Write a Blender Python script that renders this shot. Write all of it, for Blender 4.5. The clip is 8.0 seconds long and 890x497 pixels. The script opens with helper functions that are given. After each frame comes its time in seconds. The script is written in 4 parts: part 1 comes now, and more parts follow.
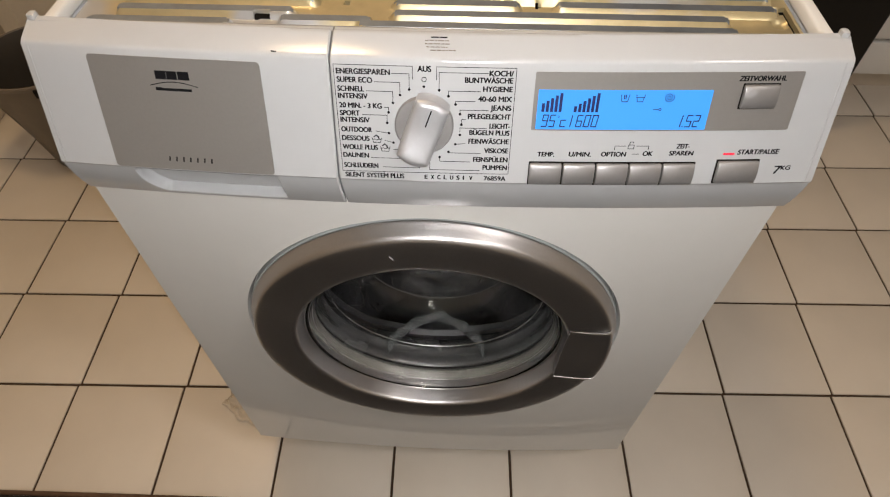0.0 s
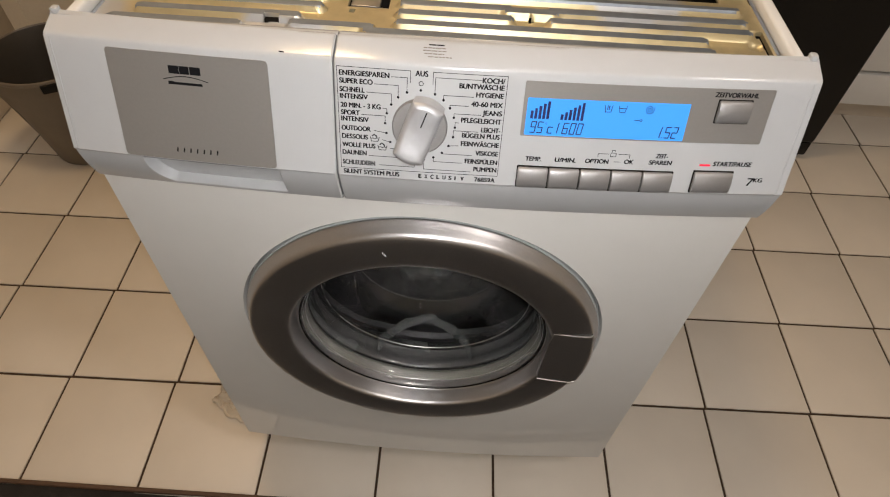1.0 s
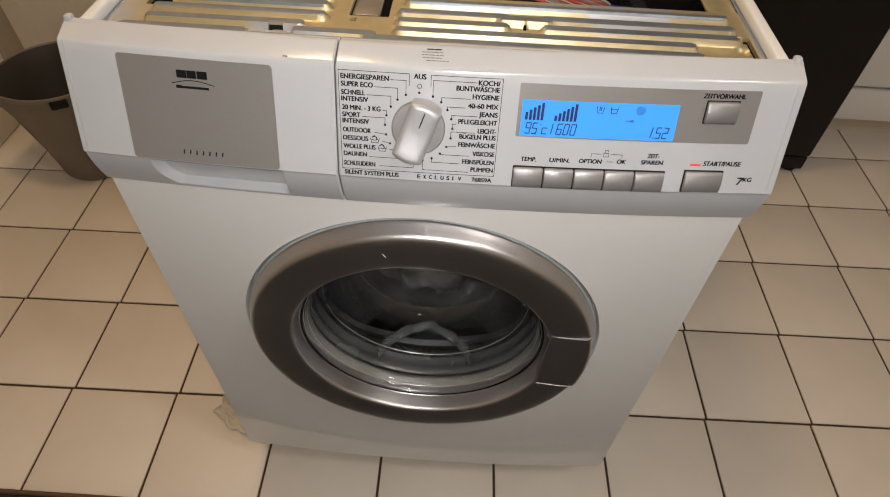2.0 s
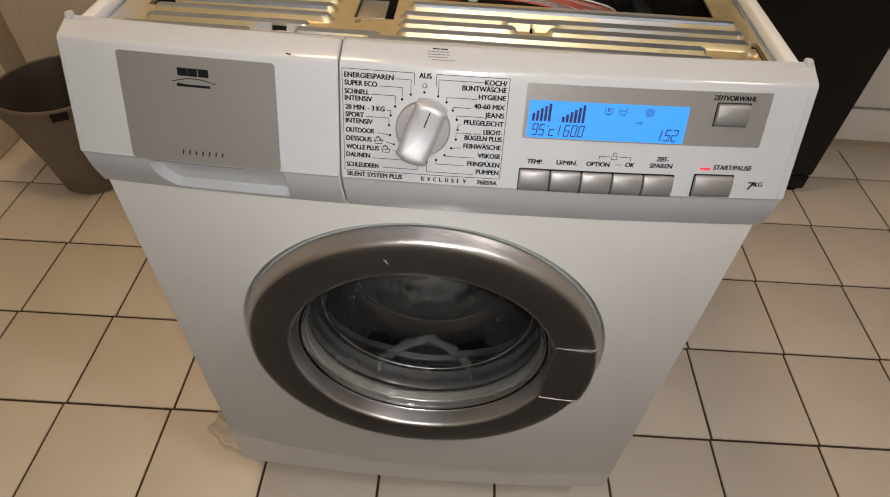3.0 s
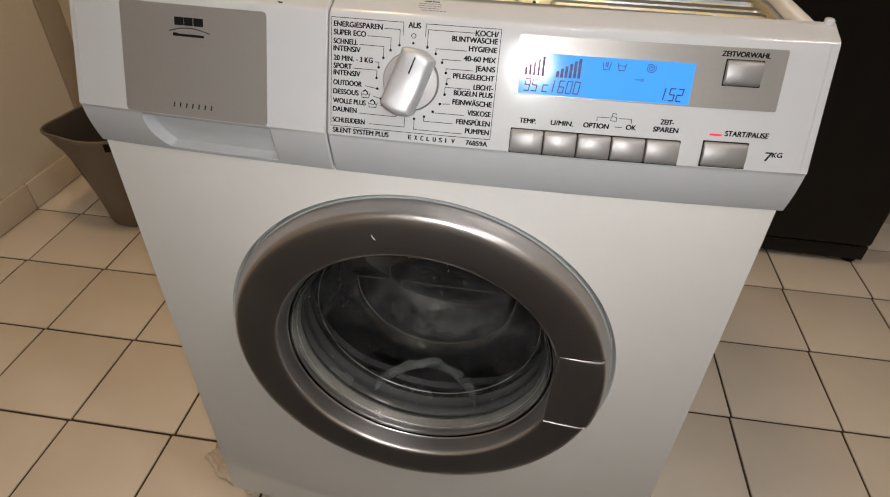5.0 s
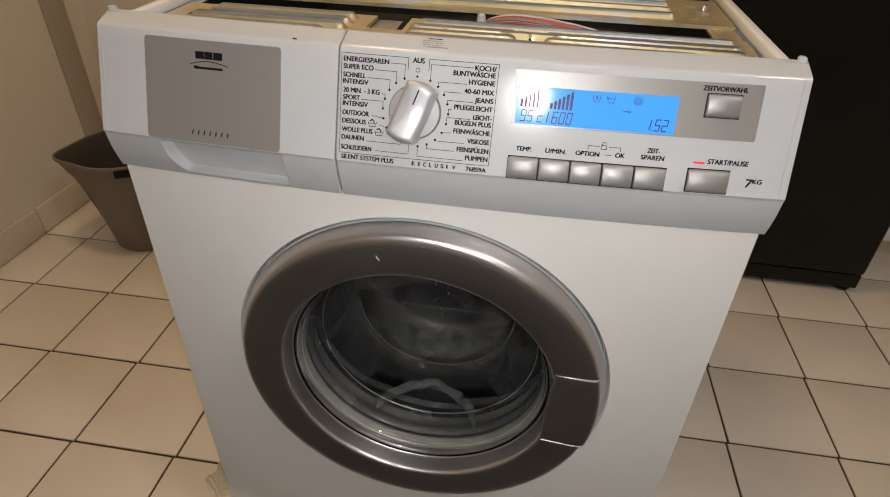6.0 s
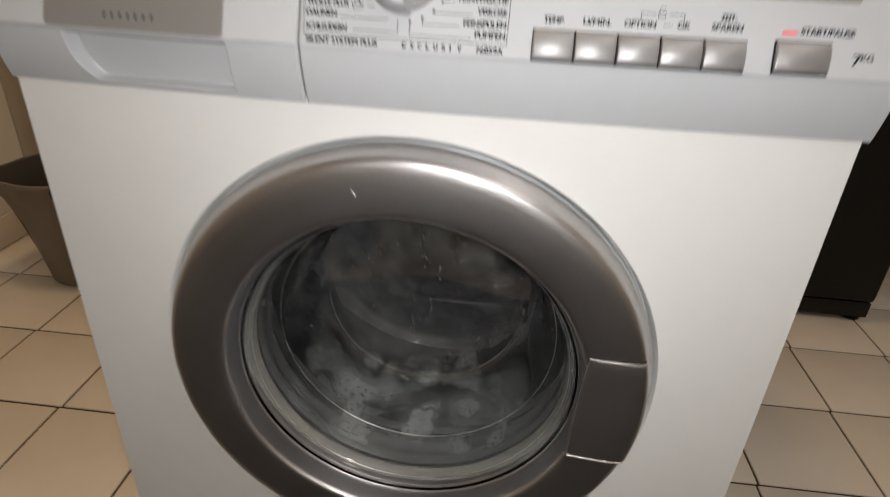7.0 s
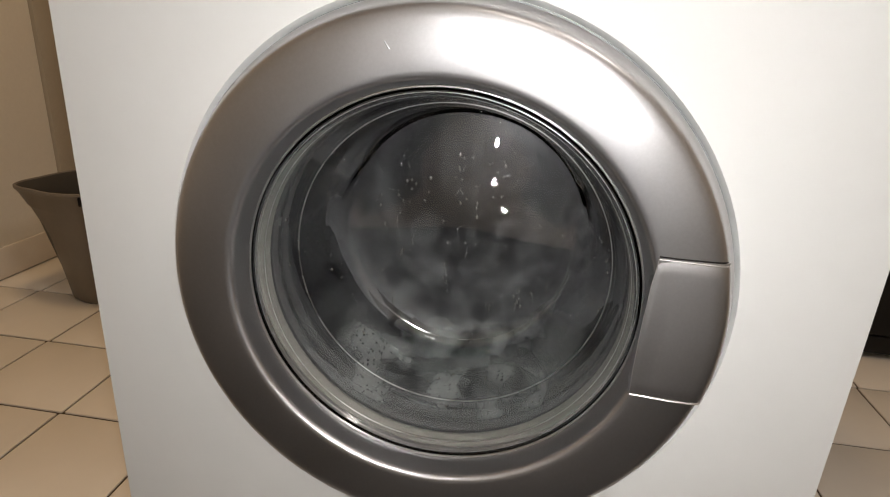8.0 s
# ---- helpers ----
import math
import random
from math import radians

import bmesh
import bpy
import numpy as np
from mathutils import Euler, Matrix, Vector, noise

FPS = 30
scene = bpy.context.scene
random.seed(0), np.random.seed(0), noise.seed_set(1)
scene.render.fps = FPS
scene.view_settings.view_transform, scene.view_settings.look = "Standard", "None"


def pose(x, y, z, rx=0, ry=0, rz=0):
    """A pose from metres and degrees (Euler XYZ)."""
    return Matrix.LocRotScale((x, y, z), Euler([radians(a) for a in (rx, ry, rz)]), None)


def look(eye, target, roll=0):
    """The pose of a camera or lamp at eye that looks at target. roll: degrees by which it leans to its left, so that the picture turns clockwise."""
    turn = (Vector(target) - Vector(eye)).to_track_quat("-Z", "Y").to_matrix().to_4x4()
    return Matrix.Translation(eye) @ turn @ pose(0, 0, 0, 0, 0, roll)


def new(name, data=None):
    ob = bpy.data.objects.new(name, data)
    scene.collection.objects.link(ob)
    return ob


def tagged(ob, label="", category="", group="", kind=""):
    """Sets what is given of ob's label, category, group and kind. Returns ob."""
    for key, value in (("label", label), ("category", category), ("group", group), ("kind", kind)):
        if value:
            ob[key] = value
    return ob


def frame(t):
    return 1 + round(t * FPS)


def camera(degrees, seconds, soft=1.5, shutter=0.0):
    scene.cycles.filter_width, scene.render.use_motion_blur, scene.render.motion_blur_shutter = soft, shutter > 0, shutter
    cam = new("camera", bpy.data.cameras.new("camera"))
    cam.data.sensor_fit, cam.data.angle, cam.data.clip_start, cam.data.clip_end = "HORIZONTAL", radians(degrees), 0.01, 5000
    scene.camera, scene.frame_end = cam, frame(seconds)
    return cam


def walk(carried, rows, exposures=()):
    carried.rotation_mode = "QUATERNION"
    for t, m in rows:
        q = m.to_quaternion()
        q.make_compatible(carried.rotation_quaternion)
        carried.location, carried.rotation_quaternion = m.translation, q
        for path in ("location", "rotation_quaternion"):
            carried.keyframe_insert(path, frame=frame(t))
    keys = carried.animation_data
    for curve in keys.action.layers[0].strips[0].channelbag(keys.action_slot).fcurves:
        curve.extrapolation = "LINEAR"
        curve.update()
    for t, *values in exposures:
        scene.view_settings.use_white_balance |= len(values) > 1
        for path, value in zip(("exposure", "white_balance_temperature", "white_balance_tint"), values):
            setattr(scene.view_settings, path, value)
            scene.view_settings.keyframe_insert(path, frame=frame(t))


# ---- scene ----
cam = camera(73.8, 8.0, soft=1.1, shutter=0.4)
PATH = [
    (0, (0.024, -0.349, 1.055), (-0.021, 0.881, -0.521), 0.1),
    (0.5, (0.025, -0.36, 1.057), (-0.023, 0.88, -0.512), 2.3),
    (1, (0.029, -0.377, 1.065), (0.0, 0.895, -0.478), 2.9),
    (1.5, (0.035, -0.393, 1.067), (-0.006, 0.904, -0.456), 2.3),
    (3, (0.03, -0.402, 1.042), (-0.011, 0.979, -0.404), 2.9),
    (3.5, (0.033, -0.403, 1.036), (-0.015, 0.992, -0.397), 2.8),
    (4, (0.042, -0.402, 1.023), (-0.013, 1.007, -0.395), 2.2),
    (4.5, (0.068, -0.401, 0.964), (-0.111, 1.153, -0.282), 1.6),
    (4.7, (0.085, -0.415, 0.942), (-0.136, 1.138, -0.298), 1.4),
    (5.8, (0.095, -0.457, 0.957), (-0.159, 1.152, -0.202), 1.8),
    (6, (0.095, -0.462, 0.955), (-0.156, 1.156, -0.194), 1.8),
    (6.5, (0.081, -0.45, 0.939), (-0.161, 1.179, -0.196), 0.7),
    (6.8, (0.065, -0.42, 0.856), (-0.124, 1.3, -0.146), 1.8),
    (7, (0.068, -0.401, 0.789), (-0.111, 1.355, -0.151), 2.9),
    (7.2, (0.082, -0.382, 0.728), (-0.139, 1.394, -0.165), 1.1),
    (7.5, (0.072, -0.394, 0.658), (-0.208, 1.452, -0.059), 3.2),
    (8, (0.066, -0.402, 0.635), (-0.229, 1.454, -0.05), 3.0),
]
walk(cam, [(t, look(eye, target, roll)) for t, eye, target, roll in PATH], exposures=[(0.0, -0.03), (1.5, -0.01), (3.0, -0.10), (3.6, -0.01), (4.2, 0.02), (4.6, -0.12), (6.5, -0.10), (7.0, -0.22), (7.4, -0.02), (8.0, 0.0)])

# ---------- world and light ----------
world = bpy.data.worlds.new("world")
world.use_nodes = True
scene.world = world
wbg = world.node_tree.nodes["Background"]
wbg.inputs[0].default_value, wbg.inputs[1].default_value = (0.8, 0.7, 0.6, 1), 0.02
scene.view_settings.exposure = 0.0


def lamp(name, place, target, size, watts, colour):
    data = bpy.data.lights.new(name, "AREA")
    data.shape, data.size, data.energy, data.color = "DISK", size, watts, colour
    ob = new(name, data)
    ob.matrix_world = look(place, target)
    return ob


# unseen lamps, added to fill the left, the rear and the right
lamp("warm_fill", (-0.45, 0.45, 2.38), (-0.45, 0.46, 0), 0.30, 10.8, (1.0, 0.69, 0.39))
lamp("far_fill", (0.30, -1.50, 2.38), (0.30, -1.49, 0), 0.30, 8.0, (1.0, 0.91, 0.83))
lamp("side_fill", (1.10, -0.60, 2.38), (1.10, -0.59, 0), 0.30, 10.5, (1.0, 0.91, 0.85))

# ---------- materials ----------


def material(name, colour, rough=0.5, metal=0.0, vary=0.06, grain=40.0, stain=4.0, bump=0.0, coat=0.0, spots=None, rvar=0.08):
    m = bpy.data.materials.new(name)
    m.use_nodes = True
    t = m.node_tree
    b = t.nodes["Principled BSDF"]
    co = t.nodes.new("ShaderNodeTexCoord")

    def node(kind, **values):
        n = t.nodes.new(kind)
        for k, v in values.items():
            n.inputs[k].default_value = v
        return n

    fine = node("ShaderNodeTexNoise", Scale=grain, Detail=5.0, Roughness=0.6)
    broad = node("ShaderNodeTexNoise", Scale=stain, Detail=3.0)
    for n in (fine, broad):
        t.links.new(co.outputs["Object"], n.inputs["Vector"])
    add = t.nodes.new("ShaderNodeMath")
    add.operation = "ADD"
    t.links.new(fine.outputs["Fac"], add.inputs[0])
    t.links.new(broad.outputs["Fac"], add.inputs[1])
    span = node("ShaderNodeMapRange")
    span.inputs["From Min"].default_value, span.inputs["From Max"].default_value = 0.6, 1.4
    span.inputs["To Min"].default_value, span.inputs["To Max"].default_value = 1 - vary, 1 + vary
    t.links.new(add.outputs[0], span.inputs["Value"])
    info = t.nodes.new("ShaderNodeObjectInfo")
    rnd = node("ShaderNodeMapRange")
    rnd.inputs["To Min"].default_value, rnd.inputs["To Max"].default_value = 1 - vary * 0.5, 1 + vary * 0.5
    t.links.new(info.outputs["Random"], rnd.inputs["Value"])
    both = t.nodes.new("ShaderNodeMath")
    both.operation = "MULTIPLY"
    t.links.new(span.outputs[0], both.inputs[0])
    t.links.new(rnd.outputs[0], both.inputs[1])
    mul = t.nodes.new("ShaderNodeVectorMath")
    mul.operation = "SCALE"
    mul.inputs[0].default_value = colour
    t.links.new(both.outputs[0], mul.inputs["Scale"])
    last = mul.outputs[0]
    if spots:
        dots = node("ShaderNodeTexNoise", Scale=spots[0], Detail=2.0)
        t.links.new(co.outputs["Object"], dots.inputs["Vector"])
        ramp = node("ShaderNodeMapRange")
        ramp.inputs["From Min"].default_value, ramp.inputs["From Max"].default_value = spots[1], spots[1] + 0.05
        t.links.new(dots.outputs["Fac"], ramp.inputs["Value"])
        mix = t.nodes.new("ShaderNodeMix")
        mix.data_type = "RGBA"
        t.links.new(ramp.outputs[0], mix.inputs["Factor"])
        t.links.new(last, mix.inputs["A"])
        mix.inputs["B"].default_value = (*spots[2], 1)
        last = mix.outputs["Result"]
    t.links.new(last, b.inputs["Base Color"])
    rr = node("ShaderNodeMapRange")
    rr.inputs["To Min"].default_value, rr.inputs["To Max"].default_value = max(0.02, rough - rvar), min(1, rough + rvar)
    t.links.new(broad.outputs["Fac"], rr.inputs["Value"])
    t.links.new(rr.outputs[0], b.inputs["Roughness"])
    b.inputs["Metallic"].default_value = metal
    b.inputs["Coat Weight"].default_value = coat
    b.inputs["Coat Roughness"].default_value = 0.08
    if bump:
        bp = node("ShaderNodeBump", Strength=bump, Distance=0.002)
        t.links.new(fine.outputs["Fac"], bp.inputs["Height"])
        t.links.new(bp.outputs[0], b.inputs["Normal"])
    return m


def glowing(name, colour, strength, base=(0.02, 0.02, 0.02)):
    m = material(name, base, 0.3)
    b = m.node_tree.nodes["Principled BSDF"]
    b.inputs["Emission Color"].default_value = (*colour, 1)
    b.inputs["Emission Strength"].default_value = strength
    return m


def clear(name, colour=(1, 1, 1), rough=0.0, ior=1.45):
    m = material(name, colour, rough, rvar=0.0, vary=0.0)
    b = m.node_tree.nodes["Principled BSDF"]
    for link in list(b.inputs["Roughness"].links):
        m.node_tree.links.remove(link)
    b.inputs["Roughness"].default_value = rough
    b.inputs["Transmission Weight"].default_value = 1.0
    b.inputs["IOR"].default_value = ior
    return m


def foamy(name, colour, scale, low, high, most=0.8):
    """Bubbly film: a noise opens holes in it."""
    m = material(name, colour, 0.5, vary=0.2, grain=90, stain=20, bump=0.5)
    t = m.node_tree
    b = t.nodes["Principled BSDF"]
    co = t.nodes.new("ShaderNodeTexCoord")
    n = t.nodes.new("ShaderNodeTexNoise")
    n.inputs["Scale"].default_value, n.inputs["Detail"].default_value = scale, 4.0
    v = t.nodes.new("ShaderNodeTexVoronoi")
    v.inputs["Scale"].default_value = scale * 9
    for x in (n, v):
        t.links.new(co.outputs["Object"], x.inputs["Vector"])
    r = t.nodes.new("ShaderNodeMapRange")
    r.inputs["From Min"].default_value, r.inputs["From Max"].default_value, r.inputs["To Max"].default_value = low, high, most
    t.links.new(n.outputs["Fac"], r.inputs["Value"])
    h = t.nodes.new("ShaderNodeMapRange")
    h.inputs["From Min"].default_value, h.inputs["From Max"].default_value = 0.12, 0.3
    t.links.new(v.outputs["Distance"], h.inputs["Value"])
    mul = t.nodes.new("ShaderNodeMath")
    mul.operation = "MULTIPLY"
    t.links.new(r.outputs[0], mul.inputs[0])
    t.links.new(h.outputs[0], mul.inputs[1])
    fade = t.nodes.new("ShaderNodeAttribute")
    fade.attribute_name = "fade"
    thin = t.nodes.new("ShaderNodeMath")
    thin.operation = "MULTIPLY"
    t.links.new(mul.outputs[0], thin.inputs[0])
    t.links.new(fade.outputs["Fac"], thin.inputs[1])
    t.links.new(thin.outputs[0], b.inputs["Alpha"])
    return m


WHITE = material("white_enamel", (0.76, 0.755, 0.735), 0.05, vary=0.02, grain=30, stain=3, rvar=0.02)
PANEL = material("white_plastic", (0.51, 0.523, 0.54), 0.15, vary=0.02, grain=60, stain=6)
SILVER = material("silver_paint", (0.54, 0.53, 0.533), 0.37, 1.0, vary=0.06, grain=500, stain=8, bump=0.02)
BADGE = material("silver_badge", (0.30, 0.288, 0.278), 0.42, 0.35, vary=0.04, grain=400, stain=6)
BUTTON = material("silver_button", (0.33, 0.325, 0.325), 0.48, 0.6, vary=0.05, grain=300, stain=12)
KNOBM = material("knob_silver", (0.50, 0.507, 0.53), 0.46, 0.45, vary=0.04, grain=300, stain=10)
INK = material("dark_print", (0.012, 0.012, 0.014), 0.9)
INK.node_tree.nodes["Principled BSDF"].inputs["Specular IOR Level"].default_value = 0.05
FADED = material("faded_print", (0.20, 0.17, 0.15), 0.6)
LCD = glowing("lcd_blue", (0.045, 0.34, 1.0), 1.0, (0.03, 0.1, 0.2))
for link in list(LCD.node_tree.nodes["Principled BSDF"].inputs["Roughness"].links):
    LCD.node_tree.links.remove(link)
LCD.node_tree.nodes["Principled BSDF"].inputs["Roughness"].default_value = 0.09
LCDINK = material("lcd_ink", (0.01, 0.015, 0.12), 0.5)
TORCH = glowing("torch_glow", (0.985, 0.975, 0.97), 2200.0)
RED = glowing("red_lamp", (1.0, 0.02, 0.05), 0.8, (0.4, 0.02, 0.05))
# blue-grey zinc that holds the reflection seen on the rib tops
RIB_SHEEN = material("rib_sheen_zinc", (0.27, 0.305, 0.35), 0.42, 0.7, vary=0.2, grain=90, stain=20, bump=0.06)
ZINC = material("yellow_zinc", (0.55, 0.46, 0.27), 0.40, 0.62, vary=0.16, grain=60, stain=14, bump=0.05, spots=(9, 0.54, (0.52, 0.52, 0.52)))
STEEL = material("grey_steel", (0.5, 0.5, 0.5), 0.3, 0.95, vary=0.12, grain=80, stain=12, bump=0.05)
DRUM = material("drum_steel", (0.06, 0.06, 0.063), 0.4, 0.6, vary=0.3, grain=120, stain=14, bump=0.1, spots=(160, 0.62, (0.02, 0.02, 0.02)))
BLACK = material("black_plastic", (0.012, 0.011, 0.010), 0.35, vary=0.2, grain=200, stain=5)
BLACK.node_tree.nodes["Principled BSDF"].inputs["Specular IOR Level"].default_value = 0.12
DARK = material("dark_works", (0.015, 0.014, 0.013), 0.6, vary=0.3, grain=60)
DARK.node_tree.nodes["Principled BSDF"].inputs["Specular IOR Level"].default_value = 0.15
# pale metal for the bright lines drawn on the glass
GLASS_GLINT = material("glass_edge_glint", (0.28, 0.29, 0.29), 0.16, 0.6)
FLANGE = material("pale_grey_plastic", (0.36, 0.385, 0.39), 0.35, vary=0.04, grain=60, stain=6)
LIP = material("pale_rubber", (0.095, 0.093, 0.082), 0.4, vary=0.12, grain=60, stain=12)
CHROME = material("bright_edge", (0.75, 0.74, 0.73), 0.3, 0.9)
RUBBER = material("grey_rubber", (0.045, 0.045, 0.045), 0.26, vary=0.15, grain=80, stain=12)
GLASS = clear("door_glass")
# mirror-like metal in place of water, for glints
WET = material("wet_glint", (0.28, 0.29, 0.29), 0.14, 0.9, vary=0.0)
WATER = clear("suds_water", (0.72, 0.78, 0.76), 0.08, 1.33)
TILE = material("cream_tile", (0.66, 0.60, 0.52), 0.45, vary=0.05, grain=8, stain=2.2, bump=0.02, spots=(23, 0.78, (0.45, 0.36, 0.26)))
GROUT = material("brown_grout", (0.045, 0.026, 0.014), 0.85, vary=0.3, grain=150, stain=10, bump=0.4)
WALL = material("cream_wall", (0.66, 0.60, 0.50), 0.8, vary=0.04, grain=120, stain=2, bump=0.15)
TAN_STRIP = material("tan_strip", (0.40, 0.345, 0.265), 0.6, vary=0.05, grain=80, stain=3, bump=0.1)
SKIRT = material("skirting_tile", (0.58, 0.51, 0.42), 0.3, vary=0.06, grain=20, stain=4)
# the bucket's plastic again, darkened to hold the shade of its inside
BUCKET_SHADE = material("bucket_inside_shade", (0.045, 0.038, 0.03), 0.5, vary=0.1, grain=60, stain=6)
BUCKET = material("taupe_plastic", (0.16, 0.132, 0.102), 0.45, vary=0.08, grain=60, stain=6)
RUG = material("dark_rug", (0.02, 0.018, 0.017), 0.95, vary=0.5, grain=400, stain=30, bump=1.0)
EDGE = material("brown_edging", (0.09, 0.05, 0.03), 0.6, vary=0.3, grain=100)
CLOTH = material("pale_cloth", (0.55, 0.49, 0.41), 0.9, vary=0.1, grain=300, stain=20, bump=0.5)
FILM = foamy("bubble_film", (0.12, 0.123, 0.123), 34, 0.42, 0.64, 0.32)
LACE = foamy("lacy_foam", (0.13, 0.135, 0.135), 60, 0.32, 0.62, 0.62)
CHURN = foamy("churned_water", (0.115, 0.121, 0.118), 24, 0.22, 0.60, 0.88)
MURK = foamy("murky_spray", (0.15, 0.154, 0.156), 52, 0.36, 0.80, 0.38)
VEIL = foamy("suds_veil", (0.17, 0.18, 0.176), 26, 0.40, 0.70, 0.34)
WIRES = [material("wire_" + n, c, 0.4) for n, c in (("red", (0.45, 0.08, 0.05)), ("white", (0.6, 0.58, 0.55)), ("grey", (0.25, 0.25, 0.26)), ("brown", (0.30, 0.13, 0.07)))]
BLUE = material("blue_plastic", (0.02, 0.06, 0.25), 0.4)

# ---------- builders ----------


def part(name, bm, mat, parent=None, label="", smooth=True):
    me = bpy.data.meshes.new(name)
    bmesh.ops.recalc_face_normals(bm, faces=bm.faces)
    bm.to_mesh(me)
    bm.free()
    for p in me.polygons:
        p.use_smooth = smooth
    if smooth:
        me.set_sharp_from_angle(angle=radians(38))
    me.materials.append(mat)
    ob = new(name, me)
    if parent:
        ob.parent = parent
    if label:
        ob["label"] = label
    return ob


def box(x0, x1, y0, y1, z0, z1, bevel=0.0, segs=2, bm=None):
    own = bmesh.new()
    bmesh.ops.create_cube(own, size=1.0)
    for v in own.verts:
        v.co = Vector(((x0 + x1) / 2 + v.co.x * (x1 - x0), (y0 + y1) / 2 + v.co.y * (y1 - y0), (z0 + z1) / 2 + v.co.z * (z1 - z0)))
    if bevel:
        bmesh.ops.bevel(own, geom=own.edges[:], offset=bevel, segments=segs, affect="EDGES", profile=0.5)
    return join(bm, own) if bm else own


def join(bm, other):
    me = bpy.data.meshes.new("tmp")
    other.to_mesh(me)
    other.free()
    bm.from_mesh(me)
    bpy.data.meshes.remove(me)
    return bm


def grid(rows, close_u=False, close_v=False):
    """A skin over rows of points."""
    bm = bmesh.new()
    vs = [[bm.verts.new(p) for p in r] for r in rows]
    nu, nv = len(vs), len(vs[0])
    for i in range(nu if close_u else nu - 1):
        for j in range(nv if close_v else nv - 1):
            bm.faces.new((vs[i][j], vs[(i + 1) % nu][j], vs[(i + 1) % nu][(j + 1) % nv], vs[i][(j + 1) % nv]))
    return bm


def lathe(profile, centre, segs=96, closed=False, axis="y"):
    """Profile of (radius, height) turned about an axis through centre."""
    cx, cy, cz = centre
    rows = []
    for i in range(segs):
        a = 2 * math.pi * i / segs
        if axis == "y":
            rows.append([(cx + r * math.cos(a), cy + h, cz + r * math.sin(a)) for r, h in profile])
        else:
            rows.append([(cx + r * math.cos(a), cy + r * math.sin(a), cz + h) for r, h in profile])
    bm = grid(rows, True, closed)
    bmesh.ops.remove_doubles(bm, verts=bm.verts, dist=1e-5)
    return bm


def tube(points, radius, sides=8):
    """A round tube along points."""
    pts = [Vector(p) for p in points]
    rows = []
    for i, p in enumerate(pts):
        way = (pts[min(i + 1, len(pts) - 1)] - pts[max(i - 1, 0)]).normalized()
        side = way.cross(Vector((0, 0, 1)) if abs(way.z) < 0.9 else Vector((1, 0, 0))).normalized()
        up = side.cross(way)
        rows.append([p + radius * (math.cos(2 * math.pi * k / sides) * side + math.sin(2 * math.pi * k / sides) * up) for k in range(sides)])
    bm = grid(rows, False, True)
    bmesh.ops.holes_fill(bm, edges=bm.edges[:], sides=sides)
    return bm


def fading(ob, rows, cols):
    """Marks a skin of rows by cols points as thinning out towards its rim."""
    at = ob.data.attributes.new("fade", "FLOAT", "POINT")
    for i in range(rows):
        for j in range(cols):
            at.data[i * cols + j].value = min(1.0, 1.6 * math.sin(math.pi * i / (rows - 1))) * min(1.0, 1.6 * math.sin(math.pi * j / (cols - 1)))
    return ob


def wave(points, n=40):
    """A smooth line through points."""
    pts = [Vector(p) for p in points]
    pts = [2 * pts[0] - pts[1]] + pts + [2 * pts[-1] - pts[-2]]
    out = []
    for i in range(n + 1):
        u = i / n * (len(pts) - 3)
        k = min(int(u), len(pts) - 4)
        f, a, b, c, d = u - k, *pts[k : k + 4]
        out.append(0.5 * ((2 * b) + (c - a) * f + (2 * a - 5 * b + 4 * c - d) * f * f + (3 * b - a - 3 * c + d) * f**3))
    return out


def empty(name, place=(0, 0, 0)):
    ob = new(name)
    ob.location = place
    ob.empty_display_size = 0.05
    return ob
# ---------- room ----------
LEFT, BACK, RIGHT, FRONT, TOP = -1.236, 1.135, 2.1, -2.4, 2.45


def wall(name, *dims):
    return tagged(part(name, box(*dims), WALL, None, "", False), "cream painted plaster wall", "wall", "", "structure")


wall("wall_west", LEFT - 0.12, LEFT, FRONT - 0.12, BACK + 0.12, -0.1, TOP)
wall("wall_north", LEFT, RIGHT, BACK, BACK + 0.12, -0.1, TOP)
wall("wall_east", RIGHT, RIGHT + 0.12, FRONT - 0.12, BACK + 0.12, -0.1, TOP)
# unseen wall, set close so that it brightens the door ring's reflection
wall("wall_south", LEFT, RIGHT, FRONT - 0.12, FRONT, -0.1, TOP)
tagged(part("ceiling", box(LEFT - 0.12, RIGHT + 0.12, FRONT - 0.12, BACK + 0.12, TOP, TOP + 0.1), WALL, None, "", False), "plain cream ceiling", "ceiling", "", "structure")

# narrow upright strip, darker than the wall
strip = part("trim", box(LEFT - 0.002, LEFT + 0.012, 0.985, 1.060, 0.08, TOP, 0.002), TAN_STRIP)
tagged(strip, "narrow tan strip up the wall, darker than the wall", "trim", "", "structure")
floor = part("floor", box(LEFT, RIGHT, FRONT, BACK, -0.05, -0.003), GROUT, None, "", False)
tagged(floor, "cream square floor tiles with dark brown joints", "floor", "", "structure")


# rims for the added fill lamps, out of view
def fill_lamp_rim(place, size):
    ob = empty("fill_lamp_rim", place)
    tagged(ob, "white rim of an added, unseen ceiling lamp", "lamp")
    part("rim", lathe([(size * 0.52, 0.0), (size * 0.6, 0.0), (size * 0.6, 0.05), (size * 0.52, 0.05)], (0, 0, 0), 40, True, "z"), PANEL, ob)
    return ob


for place in ((-0.45, 0.45), (1.10, -0.60), (0.30, -1.50)):
    fill_lamp_rim((*place, TOP - 0.055), 0.32)

# ---------- washing machine ----------
machine = empty("washing_machine")
tagged(machine, "white front-loading washing machine without its lid, standing on tiles", "washing machine")
DX, DZ = -0.002, 0.4545  # door centre


